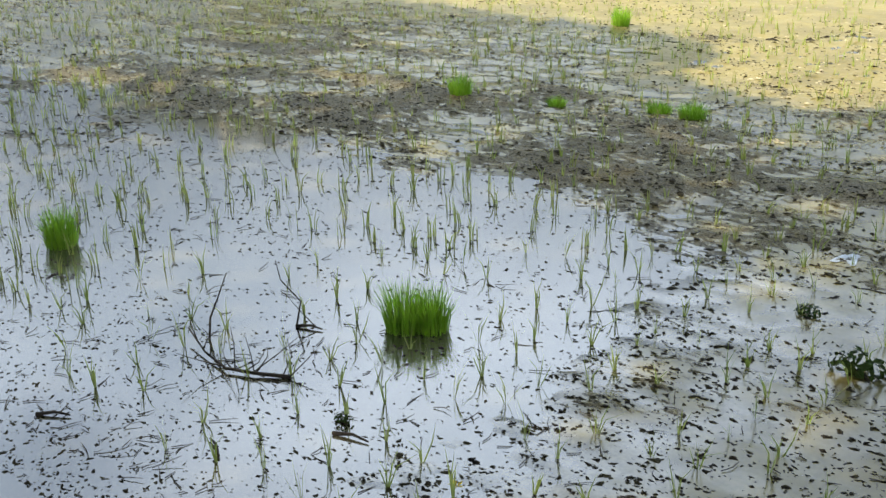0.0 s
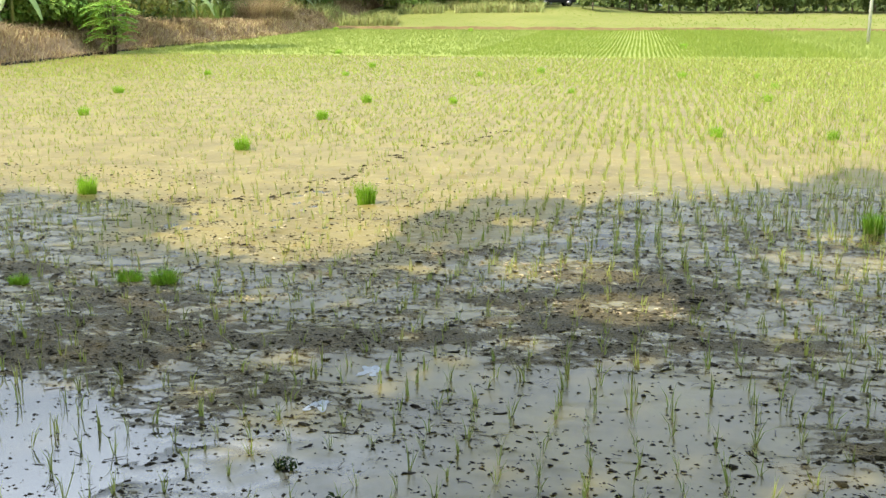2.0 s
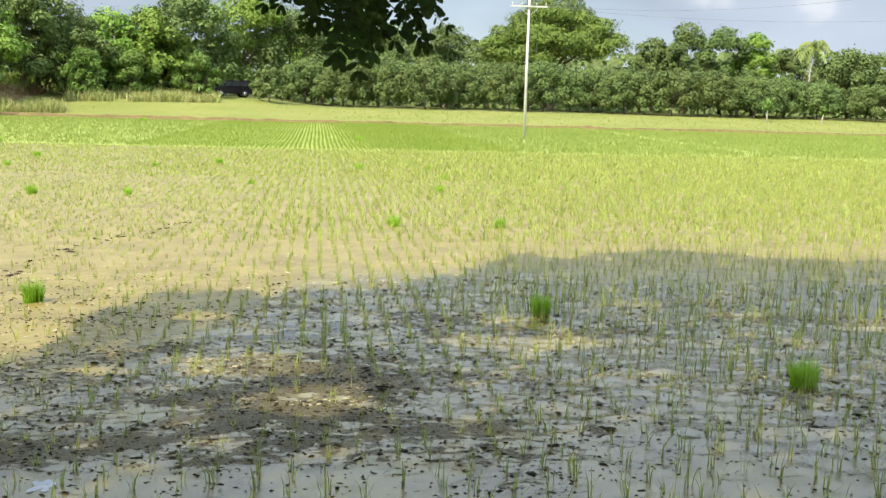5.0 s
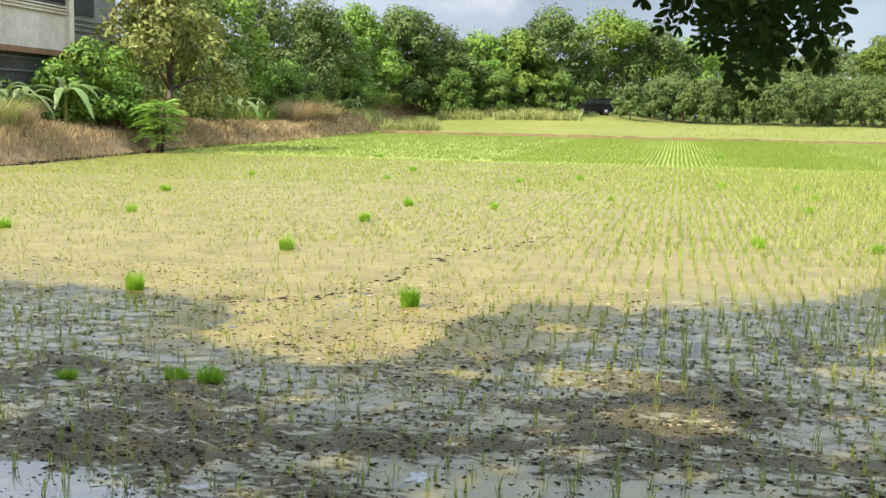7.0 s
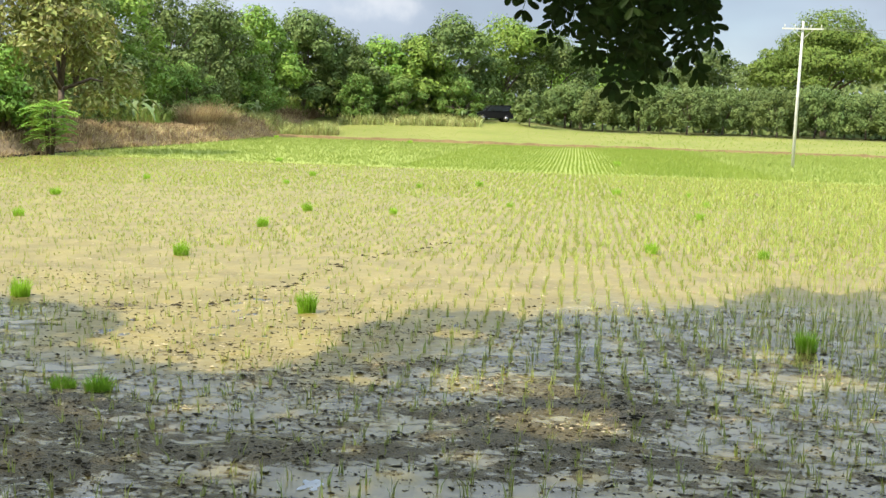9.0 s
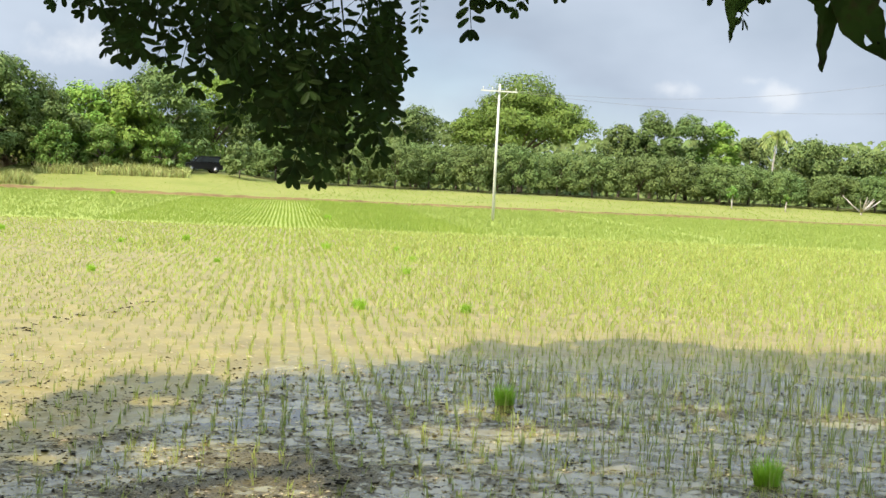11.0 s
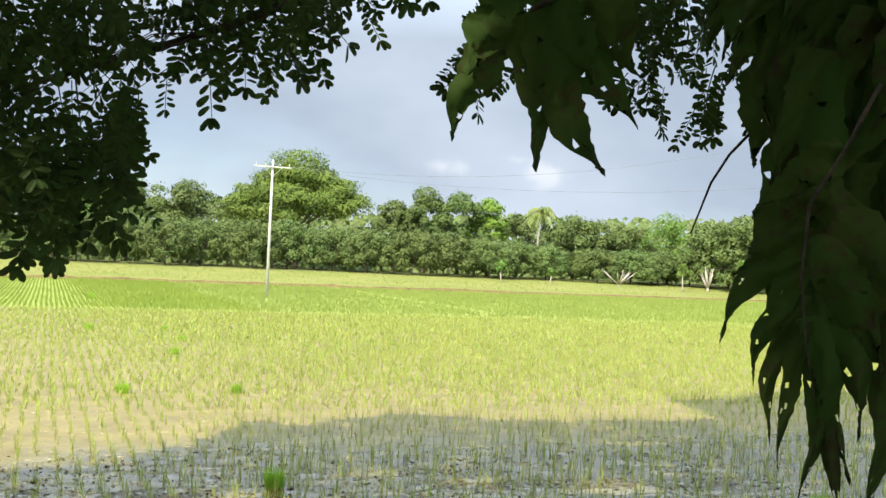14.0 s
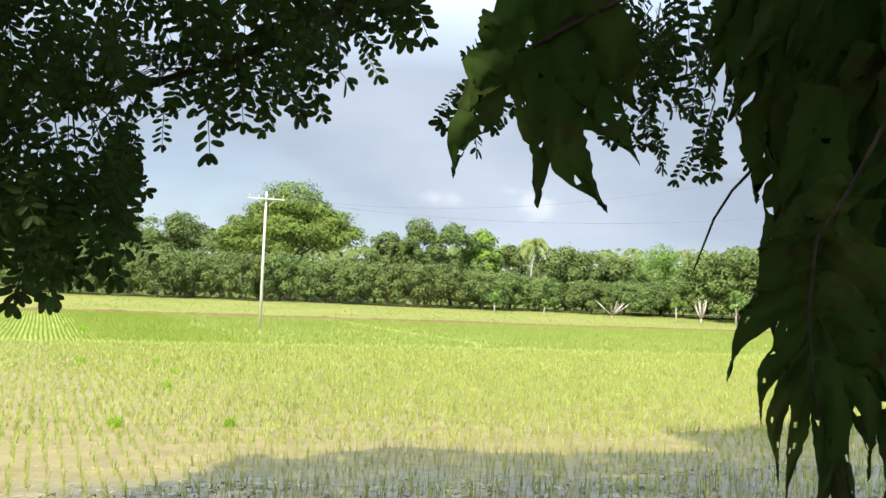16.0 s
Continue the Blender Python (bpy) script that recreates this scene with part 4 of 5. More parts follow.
# ---- climbing vine with large split leaves ----
def hang_lobe(a0, e0, a1, e1, d, half, seed, holes=3, bow=0.0, tail=0.10):
    """One lobe of a split leaf, hanging from a direction and height at its root to those of its tip (degrees): broad at the root,
    wavy edges, a shallow fold along the rib, a thin drip tip and a few eaten holes."""
    r = np.random.default_rng(seed)
    seg, wide = 30, 9
    s, c = np.linspace(0, 1, seg), np.linspace(-1, 1, wide)
    prof = np.maximum((1 - (s / (1 - tail * 0.6)).clip(0, 1) ** 2.9) * (0.80 + 0.35 * np.sin(np.pi * s)), 0.10 * (1 - s) / tail) * half + 0.01
    p = r.uniform(0, 6, 4)
    edge = [1 + 0.17 * np.sin(8 * s + p[k]) + 0.12 * np.sin(17 * s + p[k + 1]) + 0.06 * r.normal(size=seg) for k in (0, 2)]
    S, C = np.meshgrid(s, c, indexing="ij")
    H = prof[:, None] * np.where(C < 0, edge[0][:, None], edge[1][:, None])
    da, de = a1 - a0, e1 - e0
    L = math.hypot(da, de)
    off = C * H + bow * L * np.sin(np.pi * S) + 0.05 * L * np.sin(6 * S + p[0]) * S
    A, E = a0 + da * S - de / L * off, e0 + de * S + da / L * off
    D = d - 0.02 * S + 0.010 * np.abs(C) * half + 0.010 * np.sin(5 * S + p[1]) + 0.005 * np.sin(13 * S + 3 * C + p[2])
    A[1:-1, 1:-1] += r.normal(0, 0.07 * half, (seg - 2, wide - 2))
    E[1:-1, 1:-1] += r.normal(0, 0.07 * half, (seg - 2, wide - 2))
    A, E = np.radians(A), np.radians(E)
    v = np.stack([0.10 + D * np.sin(A) * np.cos(E), 0.085 + D * np.cos(A) * np.cos(E), 2.087 + D * np.sin(E)], -1).reshape(-1, 3)
    f = np.array([[k * wide + q, k * wide + q + 1, (k + 1) * wide + q + 1, (k + 1) * wide + q] for k in range(seg - 1) for q in range(wide - 1)])
    fk, fq = np.divmod(np.arange(len(f)), wide - 1)
    keep = np.ones(len(f), bool)
    for _ in range(holes):
        keep &= ~((fk == r.integers(4, seg - 6)) & (fq == r.integers(1, wide - 2)))
    part("leaf_lobe", np_mesh("leaf_lobe", v, f[keep], M_VINE, True), M_VINE, vine)
    return Vector(v[wide // 2])


vine = tagged(new("climbing_vine"), "climbing vine with large dark split leaves hanging from the trunk", "vine")
def leaf_stalk(p0):
    root = np.array([TRUNK[0] - 0.15, TRUNK[1] - 0.1, p0.z + 0.25])
    part("stalk", np_mesh("stalk", *tube([p0, (np.array(p0) * 0.6 + root * 0.4) + [0, 0, 0.12], root], [0.004, 0.005, 0.006], 6), M_TWIG, True), M_TWIG, vine)


# the leaf that hangs out over the paddy: root and tip of each lobe, half width
FREE_LEAF = [(25.6, 14.5, 29.6, 5.4, 1.5), (25.0, 14.2, 26.6, 5.8, 1.15), (24.6, 14.6, 21.3, 7.3, 1.25), (26.6, 15.4, 31.5, 8.0, 1.2), (24.0, 16.0, 22.0, 11.0, 1.3), (26.5, 17.5, 29.0, 10.5, 1.7), (28.5, 17.8, 31.8, 11.0, 1.5), (25.0, 18.5, 25.5, 10.0, 1.9)]
for q, (a0, e0, a1, e1, w) in enumerate(FREE_LEAF):
    p0 = hang_lobe(a0, e0, a1, e1, 1.50 + 0.012 * (q % 4), w, 700 + q, 4, 0.05 * math.sin(2.0 * q))
    if q % 3 == 0:
        leaf_stalk(p0)

# the curtain of leaves in front of the trunk: its outer edge as elevation and azimuth
CURTAIN = [(-14, 43.5), (-9, 41.5), (-6, 40.6), (-3, 39.6), (0, 38.6), (3, 38.6), (5, 38.0), (7, 36.8), (10.5, 35.4), (15, 35.2), (22, 35.5)]
vr = np.random.default_rng(33)
for q in range(96):
    e1 = vr.uniform(-5.0, 14.0)
    a1 = float(np.interp(e1, [p[0] for p in CURTAIN], [p[1] for p in CURTAIN])) + (vr.random() ** 1.3) * 12
    p0 = hang_lobe(a1 + vr.uniform(-0.3, 3.2), e1 + vr.uniform(6, 10.5), a1, e1, vr.uniform(1.36, 1.62), vr.uniform(0.7, 1.25), 800 + q, 2, vr.uniform(-0.08, 0.08))
    if q % 6 == 0:
        leaf_stalk(p0)
# the long front leaf: lobes along a midrib, those towards its end thin and wavy
FRONT_LEAF = [(42.6, 7.2, 38.1, 3.4, 1.0), (41.2, 5.4, 37.3, 0.2, 1.15), (40.9, 3.2, 36.3, -3.1, 0.85), (40.7, 1.2, 38.2, -5.4, 0.72), (40.7, -0.4, 38.9, -8.4, 0.55), (40.8, -1.8, 40.1, -9.8, 0.50), (41.0, -3.2, 41.1, -11.6, 0.48),
              (41.4, 5.2, 45.2, -1.0, 1.3), (41.0, 2.6, 44.6, -4.6, 1.15), (40.9, 0.6, 43.8, -7.8, 0.95), (41.0, -1.6, 42.9, -10.2, 0.7), (41.4, -3.8, 42.3, -12.6, 0.5), (44.2, -2.0, 44.4, -12.4, 0.75), (45.6, 0.0, 46.2, -11.0, 0.9)]
for q, (a0, e0, a1, e1, w) in enumerate(FRONT_LEAF):
    hang_lobe(a0, e0, a1, e1, 1.245 + 0.005 * (q % 5), w, 900 + q, 3, -0.05 if a1 < a0 else 0.05, 0.22)
part("midrib", np_mesh("midrib", *tube([aim(44.2, 10.5, 1.235), aim(42.6, 7.2, 1.23), aim(40.9, 4.3, 1.225), aim(40.6, 0.4, 1.222), aim(41.0, -3.5, 1.225), aim(41.5, -6.0, 1.23)], [0.0026, 0.0024, 0.0022, 0.0018, 0.0012, 0.0008], 6), M_TWIG, True), M_TWIG, vine)
part("stem", np_mesh("stem", *tube([(TRUNK[0] - 0.17, TRUNK[1] - 0.12, 0.4), (TRUNK[0] - 0.20, TRUNK[1] - 0.10, 1.8), (TRUNK[0] - 0.16, TRUNK[1] - 0.14, 3.2)], [0.018, 0.016, 0.014], 8), M_TWIG, True), M_TWIG, vine)
part("tendril", np_mesh("tendril", *tube([aim(37.6, 8.0, 1.5), aim(36.6, 6.9, 1.5), aim(35.7, 5.4, 1.5), aim(34.7, 2.6, 1.5)], [0.0024, 0.002, 0.0018, 0.0012], 5), M_TWIG, True), M_TWIG, vine)


# ---- dry grass bank ----
gr = np.random.default_rng(21)
n = 60000
ey = 12 + 110 * gr.random(n) ** 1.25
ex = bank_edge(ey) - gr.random(n) ** 1.1 * 7.5 + 0.25
tall = 0.25 + 0.85 * fbm(ex * 0.6, ey * 0.45, 41) ** 2
ez = terrain(ex, ey) + bank_height(ex, ey) - 0.05
v, f = blades(np.stack([ex, ey, ez], 1), tall * gr.uniform(0.6, 1.2, n), 0.014 + 0.0005 * ey, gr.uniform(0, 6.28, n), np.abs(gr.normal(0.95, 0.5, n)), gr)
tagged(new("dry_grass", np_mesh("dry_grass", v, f, M_DRY)), "dry straw-coloured grass covering the paddy bank", "grass", kind="stuff")
n = 9000
ey = 70 + 62 * gr.random(n)
ex = bank_edge(ey) - 10 + 20 * gr.random(n) * smooth01(ey, 110, 126) + 6.5 * gr.random(n)
ok = (ex < bank_edge(ey) - 0.5) | ((ey > TREE_LINE - 7) & (ex < -15))
ex, ey = ex[ok], ey[ok]
n = len(ex)
ez = terrain(ex, ey) + bank_height(ex, ey) - 0.05
v, f = blades(np.stack([ex, ey, ez], 1), gr.uniform(0.5, 1.7, n), np.full(n, 0.12), gr.uniform(0, 6.28, n), np.abs(gr.normal(0.5, 0.3, n)), gr)
tagged(new("tall_weeds", np_mesh("tall_weeds", v, f, M_GRASS)), "tall light green weeds below the treeline", "weeds", kind="stuff")
n = 9000
az_w = np.radians(gr.uniform(-21, -5.2, n))
d_w = np.where(az_w < radians(-13), 99, 113) + 8 * gr.random(n)
ex, ey = d_w * np.sin(az_w), d_w * np.cos(az_w)
ok = fbm(ex * 0.5, ey * 0.3, 95, 3) > 0.36
ex, ey = ex[ok], ey[ok]
n = len(ex)
v, f = blades(np.stack([ex, ey, terrain(ex, ey) + bank_height(ex, ey) - 0.05], 1), gr.uniform(0.4, 1.0, n) * (0.7 + 1.2 * fbm(ex * 0.7, ey * 0.7, 97, 2)), np.full(n, 0.10), gr.uniform(0, 6.28, n), np.abs(gr.normal(0.45, 0.3, n)), gr)
tagged(new("pale_weeds", np_mesh("pale_weeds", v, f, M_WEED)), "tall pale yellow-green weeds before the treeline", "weeds", kind="stuff")


# dark tube standing in for the shadow under the bank's edge
fy = np.linspace(12, 64, 240)
foot = np.stack([bank_edge(fy) + 0.10 + 0.12 * (fbm(fy * 1.3, fy * 0, 19) - 0.5), fy, 0.02 + 0 * fy], 1)
tagged(new("bank_foot", np_mesh("bank_foot", *tube(foot, 0.07 + 0.09 * fbm(fy * 2.1, fy * 0 + 4, 23), 7), M_CLOD, True)), "dark strip for the undercut shadow at the foot of the bank", "mud", kind="stuff")


# ---- mud clods, crumbs and floating bits on the near paddy ----
def crumbs(px, py, pz, size, rng_, flat=0.5, sides=6, rings=1):
    """Irregular low lumps: one or two ragged rings of points and a top."""
    n = len(px)
    ang = np.linspace(0, 2 * np.pi, sides, endpoint=False)[None] + rng_.uniform(-0.35, 0.35, (n, sides))
    levels = [(1.0, -0.15), (0.62, 0.75)][:rings]
    v = []
    rag = rng_.uniform(0.25, 1.5, (n, sides))
    for rad, up in levels:
        q = rag * rad * rng_.uniform(0.85, 1.15, (n, sides))
        v.append(np.stack([np.cos(ang) * q, np.sin(ang) * q, up + rng_.uniform(-0.25, 0.25, (n, sides))], -1))
    v.append(np.stack([rng_.uniform(-0.3, 0.3, n), rng_.uniform(-0.3, 0.3, n), rng_.uniform(0.8, 1.2, n)], -1)[:, None])
    v = np.concatenate(v, 1)
    stretch = np.stack([rng_.uniform(0.7, 1.8, n), rng_.uniform(0.6, 1.1, n), np.full(n, flat)], 1)
    v = v * stretch[:, None] * size[:, None, None]
    a = rng_.normal(0, 0.5, n)
    c, s = np.cos(a)[:, None], np.sin(a)[:, None]
    v = np.stack([v[..., 0] * c - v[..., 1] * s, v[..., 0] * s + v[..., 1] * c, v[..., 2]], -1)
    v = v + np.stack([px, py, pz], 1)[:, None]
    f = []
    for g in range(rings - 1):
        for k in range(sides):
            p, q = g * sides + k, g * sides + (k + 1) % sides
            f += [[p, q, q + sides], [p, q + sides, p + sides]]
    top = rings * sides
    f += [[top - sides + k, top - sides + (k + 1) % sides, top] for k in range(sides)]
    f = np.array(f)
    return v.reshape(-1, 3), (np.arange(n)[:, None, None] * (top + 1) + f).reshape(-1, 3)


def scatter(count, y0, y1, power, need, seed):
    """Points over the near paddy, thicker near the edge and in the clumps of a noise field."""
    r = np.random.default_rng(seed)
    y = y0 + (y1 - y0) * r.random(count) ** power
    x = r.uniform(-2.6, 1.1, count) * (y + 0.4)
    dens = litter(x, y) + 0.32 * (1 - smooth01(y, 3.0, 5.5))
    ok = dens > need + 0.28 * r.normal(size=count)
    return x[ok], y[ok], r


x, y, r = scatter(125000, 1.3, 12, 1.5, 0.84, 61)
z = np.maximum(mud_height(x, y), -0.002)
size = 0.0032 + 0.0105 * r.random(len(x)) ** 3 + 0.0008 * y
tagged(new("mud_crumbs", np_mesh("mud_crumbs", *crumbs(x, y, z, size, r, 0.45), M_CLOD)), "dark wet mud crumbs and rotting bits on the paddy", "mud", kind="stuff")
x, y, r = scatter(34000, 2.0, 12, 1.3, 1.12, 67)
z = np.maximum(mud_height(x, y), -0.004)
size = (0.004 + 0.024 * r.random(len(x)) ** 3) * (0.45 + 0.55 * smooth01(y, 2.5, 5.0))
tagged(new("mud_clods", np_mesh("mud_clods", *crumbs(x, y, z, size, r, 0.34, 7, 2), M_CLOD)), "low dark clods of wet mud standing out of the water", "mud", kind="stuff")
M_FLECK = material("pale_straw", (0.30, 0.25, 0.14), (0.47, 0.40, 0.26), 20.0, 0.8, 0.0, 4.0, 0.2, island=0.5)
r = np.random.default_rng(69)
n = 15000
y = 6.5 + 16 * r.random(n) ** 1.3
x = r.uniform(-0.75, 0.75, n) * (y + 1)
ok = fbm(x * 0.8, y * 0.8, 91, 3) > 0.45
x, y = x[ok], y[ok]
tagged(new("straw_flecks", np_mesh("straw_flecks", *crumbs(x, y, np.maximum(mud_height(x, y), 0) + 0.002, 0.005 + 0.010 * r.random(len(x)) ** 2 + 0.0005 * y, r, 0.4), M_FLECK)), "pale bits of old straw scattered on the mud", "straw", kind="stuff")
# a broken line of clods, an old track across the sunlit mud
r = np.random.default_rng(71)
u = r.random(150) ** 1.2
x, y = -3.9 + 1.7 * u + 0.15 * np.sin(9 * u) + r.normal(0, 0.10, 150), 10.2 + 7.2 * u + r.normal(0, 0.2, 150)
tagged(new("clod_line", np_mesh("clod_line", *crumbs(x, y, np.maximum(mud_height(x, y), 0.0), 0.012 + 0.045 * r.random(150) ** 2.5, r, 0.4), M_CLOD)), "broken line of dark clods across sunlit mud", "mud", kind="stuff")
x, y, r = scatter(3600, 1.5, 12, 1.5, 0.80, 73)
pieces = []
for px, py in zip(x, y):
    a, L = r.uniform(0, np.pi), r.uniform(0.02, 0.11)
    dxy = np.array([math.cos(a), math.sin(a), r.normal(0, 0.08)]) * L
    p = np.array([px, py, max(float(mud_height(px, py)), 0) + 0.004])
    pieces.append(tube([p, p + dxy * 0.5 + r.normal(0, 0.006, 3) * [1, 1, 0.3], p + dxy], [0.0022, 0.002, 0.001], 3))
tagged(new("straw_bits", np_mesh("straw_bits", *join(pieces), M_TWIG)), "short dark straw and stalk bits lying on wet mud", "straw", kind="stuff")


# ---- fallen twigs and weeds ----
def fallen_twig(points, radius, side_twigs, seed, label):
    r = np.random.default_rng(seed)
    top = tagged(new("fallen_twig"), label, "twig")
    pts = np.array(points, float)
    part("stem", np_mesh("stem", *tube(pts, np.linspace(radius, radius * 0.4, len(pts)), 6), M_TWIG, True), M_TWIG, top)
    for q in range(side_twigs):
        k = r.integers(0, len(pts) - 1)
        a = pts[k] + (pts[k + 1] - pts[k]) * r.random()
        way = np.array([r.normal(0, 0.6), r.normal(0.4, 0.5), abs(r.normal(0.45, 0.3))])
        way /= np.linalg.norm(way)
        L = r.uniform(0.08, 0.24)
        part("side_twig", np_mesh("side_twig", *tube([a, a + way * L * 0.5 + r.normal(0, 0.015, 3), a + way * L], [radius * 0.40, radius * 0.26, radius * 0.10], 5), M_TWIG, True), M_TWIG, top)
    return top


fallen_twig([(-2.81, 2.32, 0.008), (-2.94, 2.25, 0.014), (-3.06, 2.21, 0.016), (-3.23, 2.25, 0.02), (-3.42, 2.32, 0.05)], 0.0085, 15, 81, "dark forked dead twig lying in shallow water")
fallen_twig([(-3.34, 2.36, -0.01), (-3.33, 2.37, 0.10), (-3.30, 2.39, 0.18), (-3.26, 2.42, 0.30)], 0.0055, 0, 82, "thin crooked dead twig sticking out of water")
fallen_twig([(-3.13, 2.66, -0.01), (-3.11, 2.68, 0.12), (-3.17, 2.63, 0.22), (-3.18, 2.62, 0.31)], 0.0045, 0, 83, "thin dark twig standing in muddy water")
for k, (xa, ya, xb, yb) in enumerate(((-2.39, 2.12, -2.25, 2.15), (-3.13, 2.66, -3.01, 2.70), (-3.36, 1.57, -3.25, 1.64), (-1.39, 4.40, -1.20, 4.44), (-2.60, 1.78, -2.71, 1.84))):
    fallen_twig([(xa, ya, 0.006), ((xa + xb) / 2, (ya + yb) / 2 + 0.01, 0.014), (xb, yb, 0.008)], 0.008, k % 2, 84 + k, "short dark stick floating on the water")

M_SCRAP = material("thin_plastic_film", (0.42, 0.48, 0.52), (0.62, 0.67, 0.70), 14.0, 0.25, 0.4, 5.0, 0.5, translucent=0.3)
for k, (x, y, sx, sy) in enumerate(((-1.48, 4.78, 0.05, 0.12), (-1.35, 5.27, 0.05, 0.07))):
    U, V = np.meshgrid(np.linspace(-1, 1, 9), np.linspace(-1, 1, 11))
    rim = 1 + 0.25 * np.sin(5 * np.arctan2(V, U) + k)
    crumple = 0.010 + 0.012 * fbm(U * 2.5 + 7 * k, V * 2.5, 87, 3)
    sheet = np.stack([U * sx * rim, V * sy * rim, crumple + 0.012], -1).reshape(-1, 3)
    cells = np.array([[i * 9 + j, i * 9 + j + 1, (i + 1) * 9 + j + 1, (i + 1) * 9 + j] for i in range(10) for j in range(8)])
    scrap = new("plastic_scrap", np_mesh("plastic_scrap", sheet, cells, M_SCRAP, True))
    scrap.location = (x, y, 0.0)
    tagged(scrap, "crumpled scrap of pale bluish plastic film on mud", "plastic scrap")


def weed_clump(x, y, size, seed, mat, label):
    r = np.random.default_rng(seed)
    top = tagged(new("weed_clump"), label, "weed")
    top.location = (x, y, 0)
    c = [[0, 0, size * 0.35], [size * 0.4, 0.1 * size, size * 0.3], [-size * 0.35, 0, size * 0.3]]
    part("foliage", np_mesh("foliage", *crown_leaves(c, [size * 0.5, size * 0.4, size * 0.35], 90, size * 0.28, seed), mat), mat, top)
    part("root_clod", np_mesh("root_clod", *crumbs(np.array([0.0, 0.3 * size]), np.zeros(2), np.array([0.0, 0.0]), np.array([size * 0.45, size * 0.3]), r, 0.4), M_CLOD), M_CLOD, top)
    return top


weed_clump(-1.08, 3.60, 0.15, 91, M_NEARLEAF, "dark uprooted weed clump lying on the mud")
weed_clump(-2.42, 2.20, 0.05, 92, M_NEARLEAF, "tiny dark weed clump on the water")
weed_clump(-1.42, 4.02, 0.08, 93, M_NEARLEAF, "dark rotting weed clump on the mud")
weed_clump(-9.3, 7.8, 0.45, 94, M_OLIVE, "flat olive mat of weeds floating on water").scale = (1.3, 0.8, 0.12)

M_YELLOW = material("yellow_petal", (0.65, 0.50, 0.03), (0.80, 0.62, 0.05), 30, 0.6, 0.0, 4.0, 0.2, translucent=0.2)
flower = tagged(new("fallen_flower"), "small fallen yellow flower on the water", "flower")
flower.location = (-1.83, 2.10, 0.02)
for k in range(5):
    a = k * 1.256
    petal = np.array([[0, 0, 0], [0.016 * math.cos(a - 0.45), 0.016 * math.sin(a - 0.45), 0.01], [0.028 * math.cos(a), 0.028 * math.sin(a), 0.012], [0.016 * math.cos(a + 0.45), 0.016 * math.sin(a + 0.45), 0.01]])
    part("petal", np_mesh("petal", petal, np.array([[0, 1, 2, 3]]), M_YELLOW), M_YELLOW, flower)


# ---- bank plants ----
def banana_plant(x, y, height, seed, label="young banana plant with broad arching leaves"):
    r = np.random.default_rng(seed)
    top = tagged(new("banana_plant"), label, "banana plant")
    top.location = (x, y, ground_z(x, y) - 0.05)
    part("stem", np_mesh("stem", *tube([(0, 0, 0), (0.03, 0, height * 0.3), (0.05, 0.02, height * 0.55)], [0.08, 0.065, 0.045], 8), M_OLIVE, True), M_OLIVE, top)
    for q in range(10):
        a = q * 2.4 + r.uniform(-0.3, 0.3)
        L, rise = height * r.uniform(0.6, 0.95), r.uniform(0.55, 1.35)
        s = np.linspace(0, 1, 9)
        out = L * s * math.cos(rise) * 1.0
        up = height * 0.45 + L * (s * math.sin(rise) - r.uniform(0.5, 1.05) * s**2.0)
        mid = np.stack([out * math.cos(a) + 0.05, out * math.sin(a), up], 1)
        half = 0.16 * height / 2.5 * 0.8 * np.sin(np.pi * np.clip(s * 0.93 + 0.05, 0, 1)) ** 0.6
        sd = np.array([-math.sin(a), math.cos(a), 0])
        rag = 1 + 0.15 * r.normal(size=9)
        v = np.concatenate([mid - sd * (half * rag)[:, None] - [0, 0, 0.04], mid, mid + sd * (half * rag[::-1])[:, None] - [0, 0, 0.04]])
        f = [[k, k + 1, k + 10, k + 9] for k in range(8)] + [[k + 9, k + 10, k + 19, k + 18] for k in range(8)]
        part("leaf", np_mesh("leaf", v, np.array(f), M_BANANA, True), M_BANANA, top)
    return top


def at_az(az, d):
    return d * math.sin(radians(az)), d * math.cos(radians(az))


for q, (az, d, h) in enumerate([(-38.6, 43, 2.9), (-37.2, 45, 3.2), (-35.7, 46, 2.9), (-34.6, 47, 2.5), (-32.6, 49, 3.4), (-24.6, 68, 2.9), (-23.6, 71, 3.2), (-22.8, 74, 2.6), (-25.6, 66, 2.5), (-18.2, 98, 2.6), (-17.4, 102, 2.6), (-19.2, 95, 2.4), (-6.2, 118, 2.6), (-40.5, 42, 2.8)]):
    banana_plant(*at_az(az, d), h, 400 + q)


def shrub(name, label, x, y, height, radius, mat, leaves, leaf, seed):
    t = make_tree(name, label, height, radius, mat, leaves, leaf, seed, 0.05, 26, False, 0.8, lobe=(0.2, 0.38), tier=0.3)
    t["category"] = "shrub"
    return stand(t, x, y)


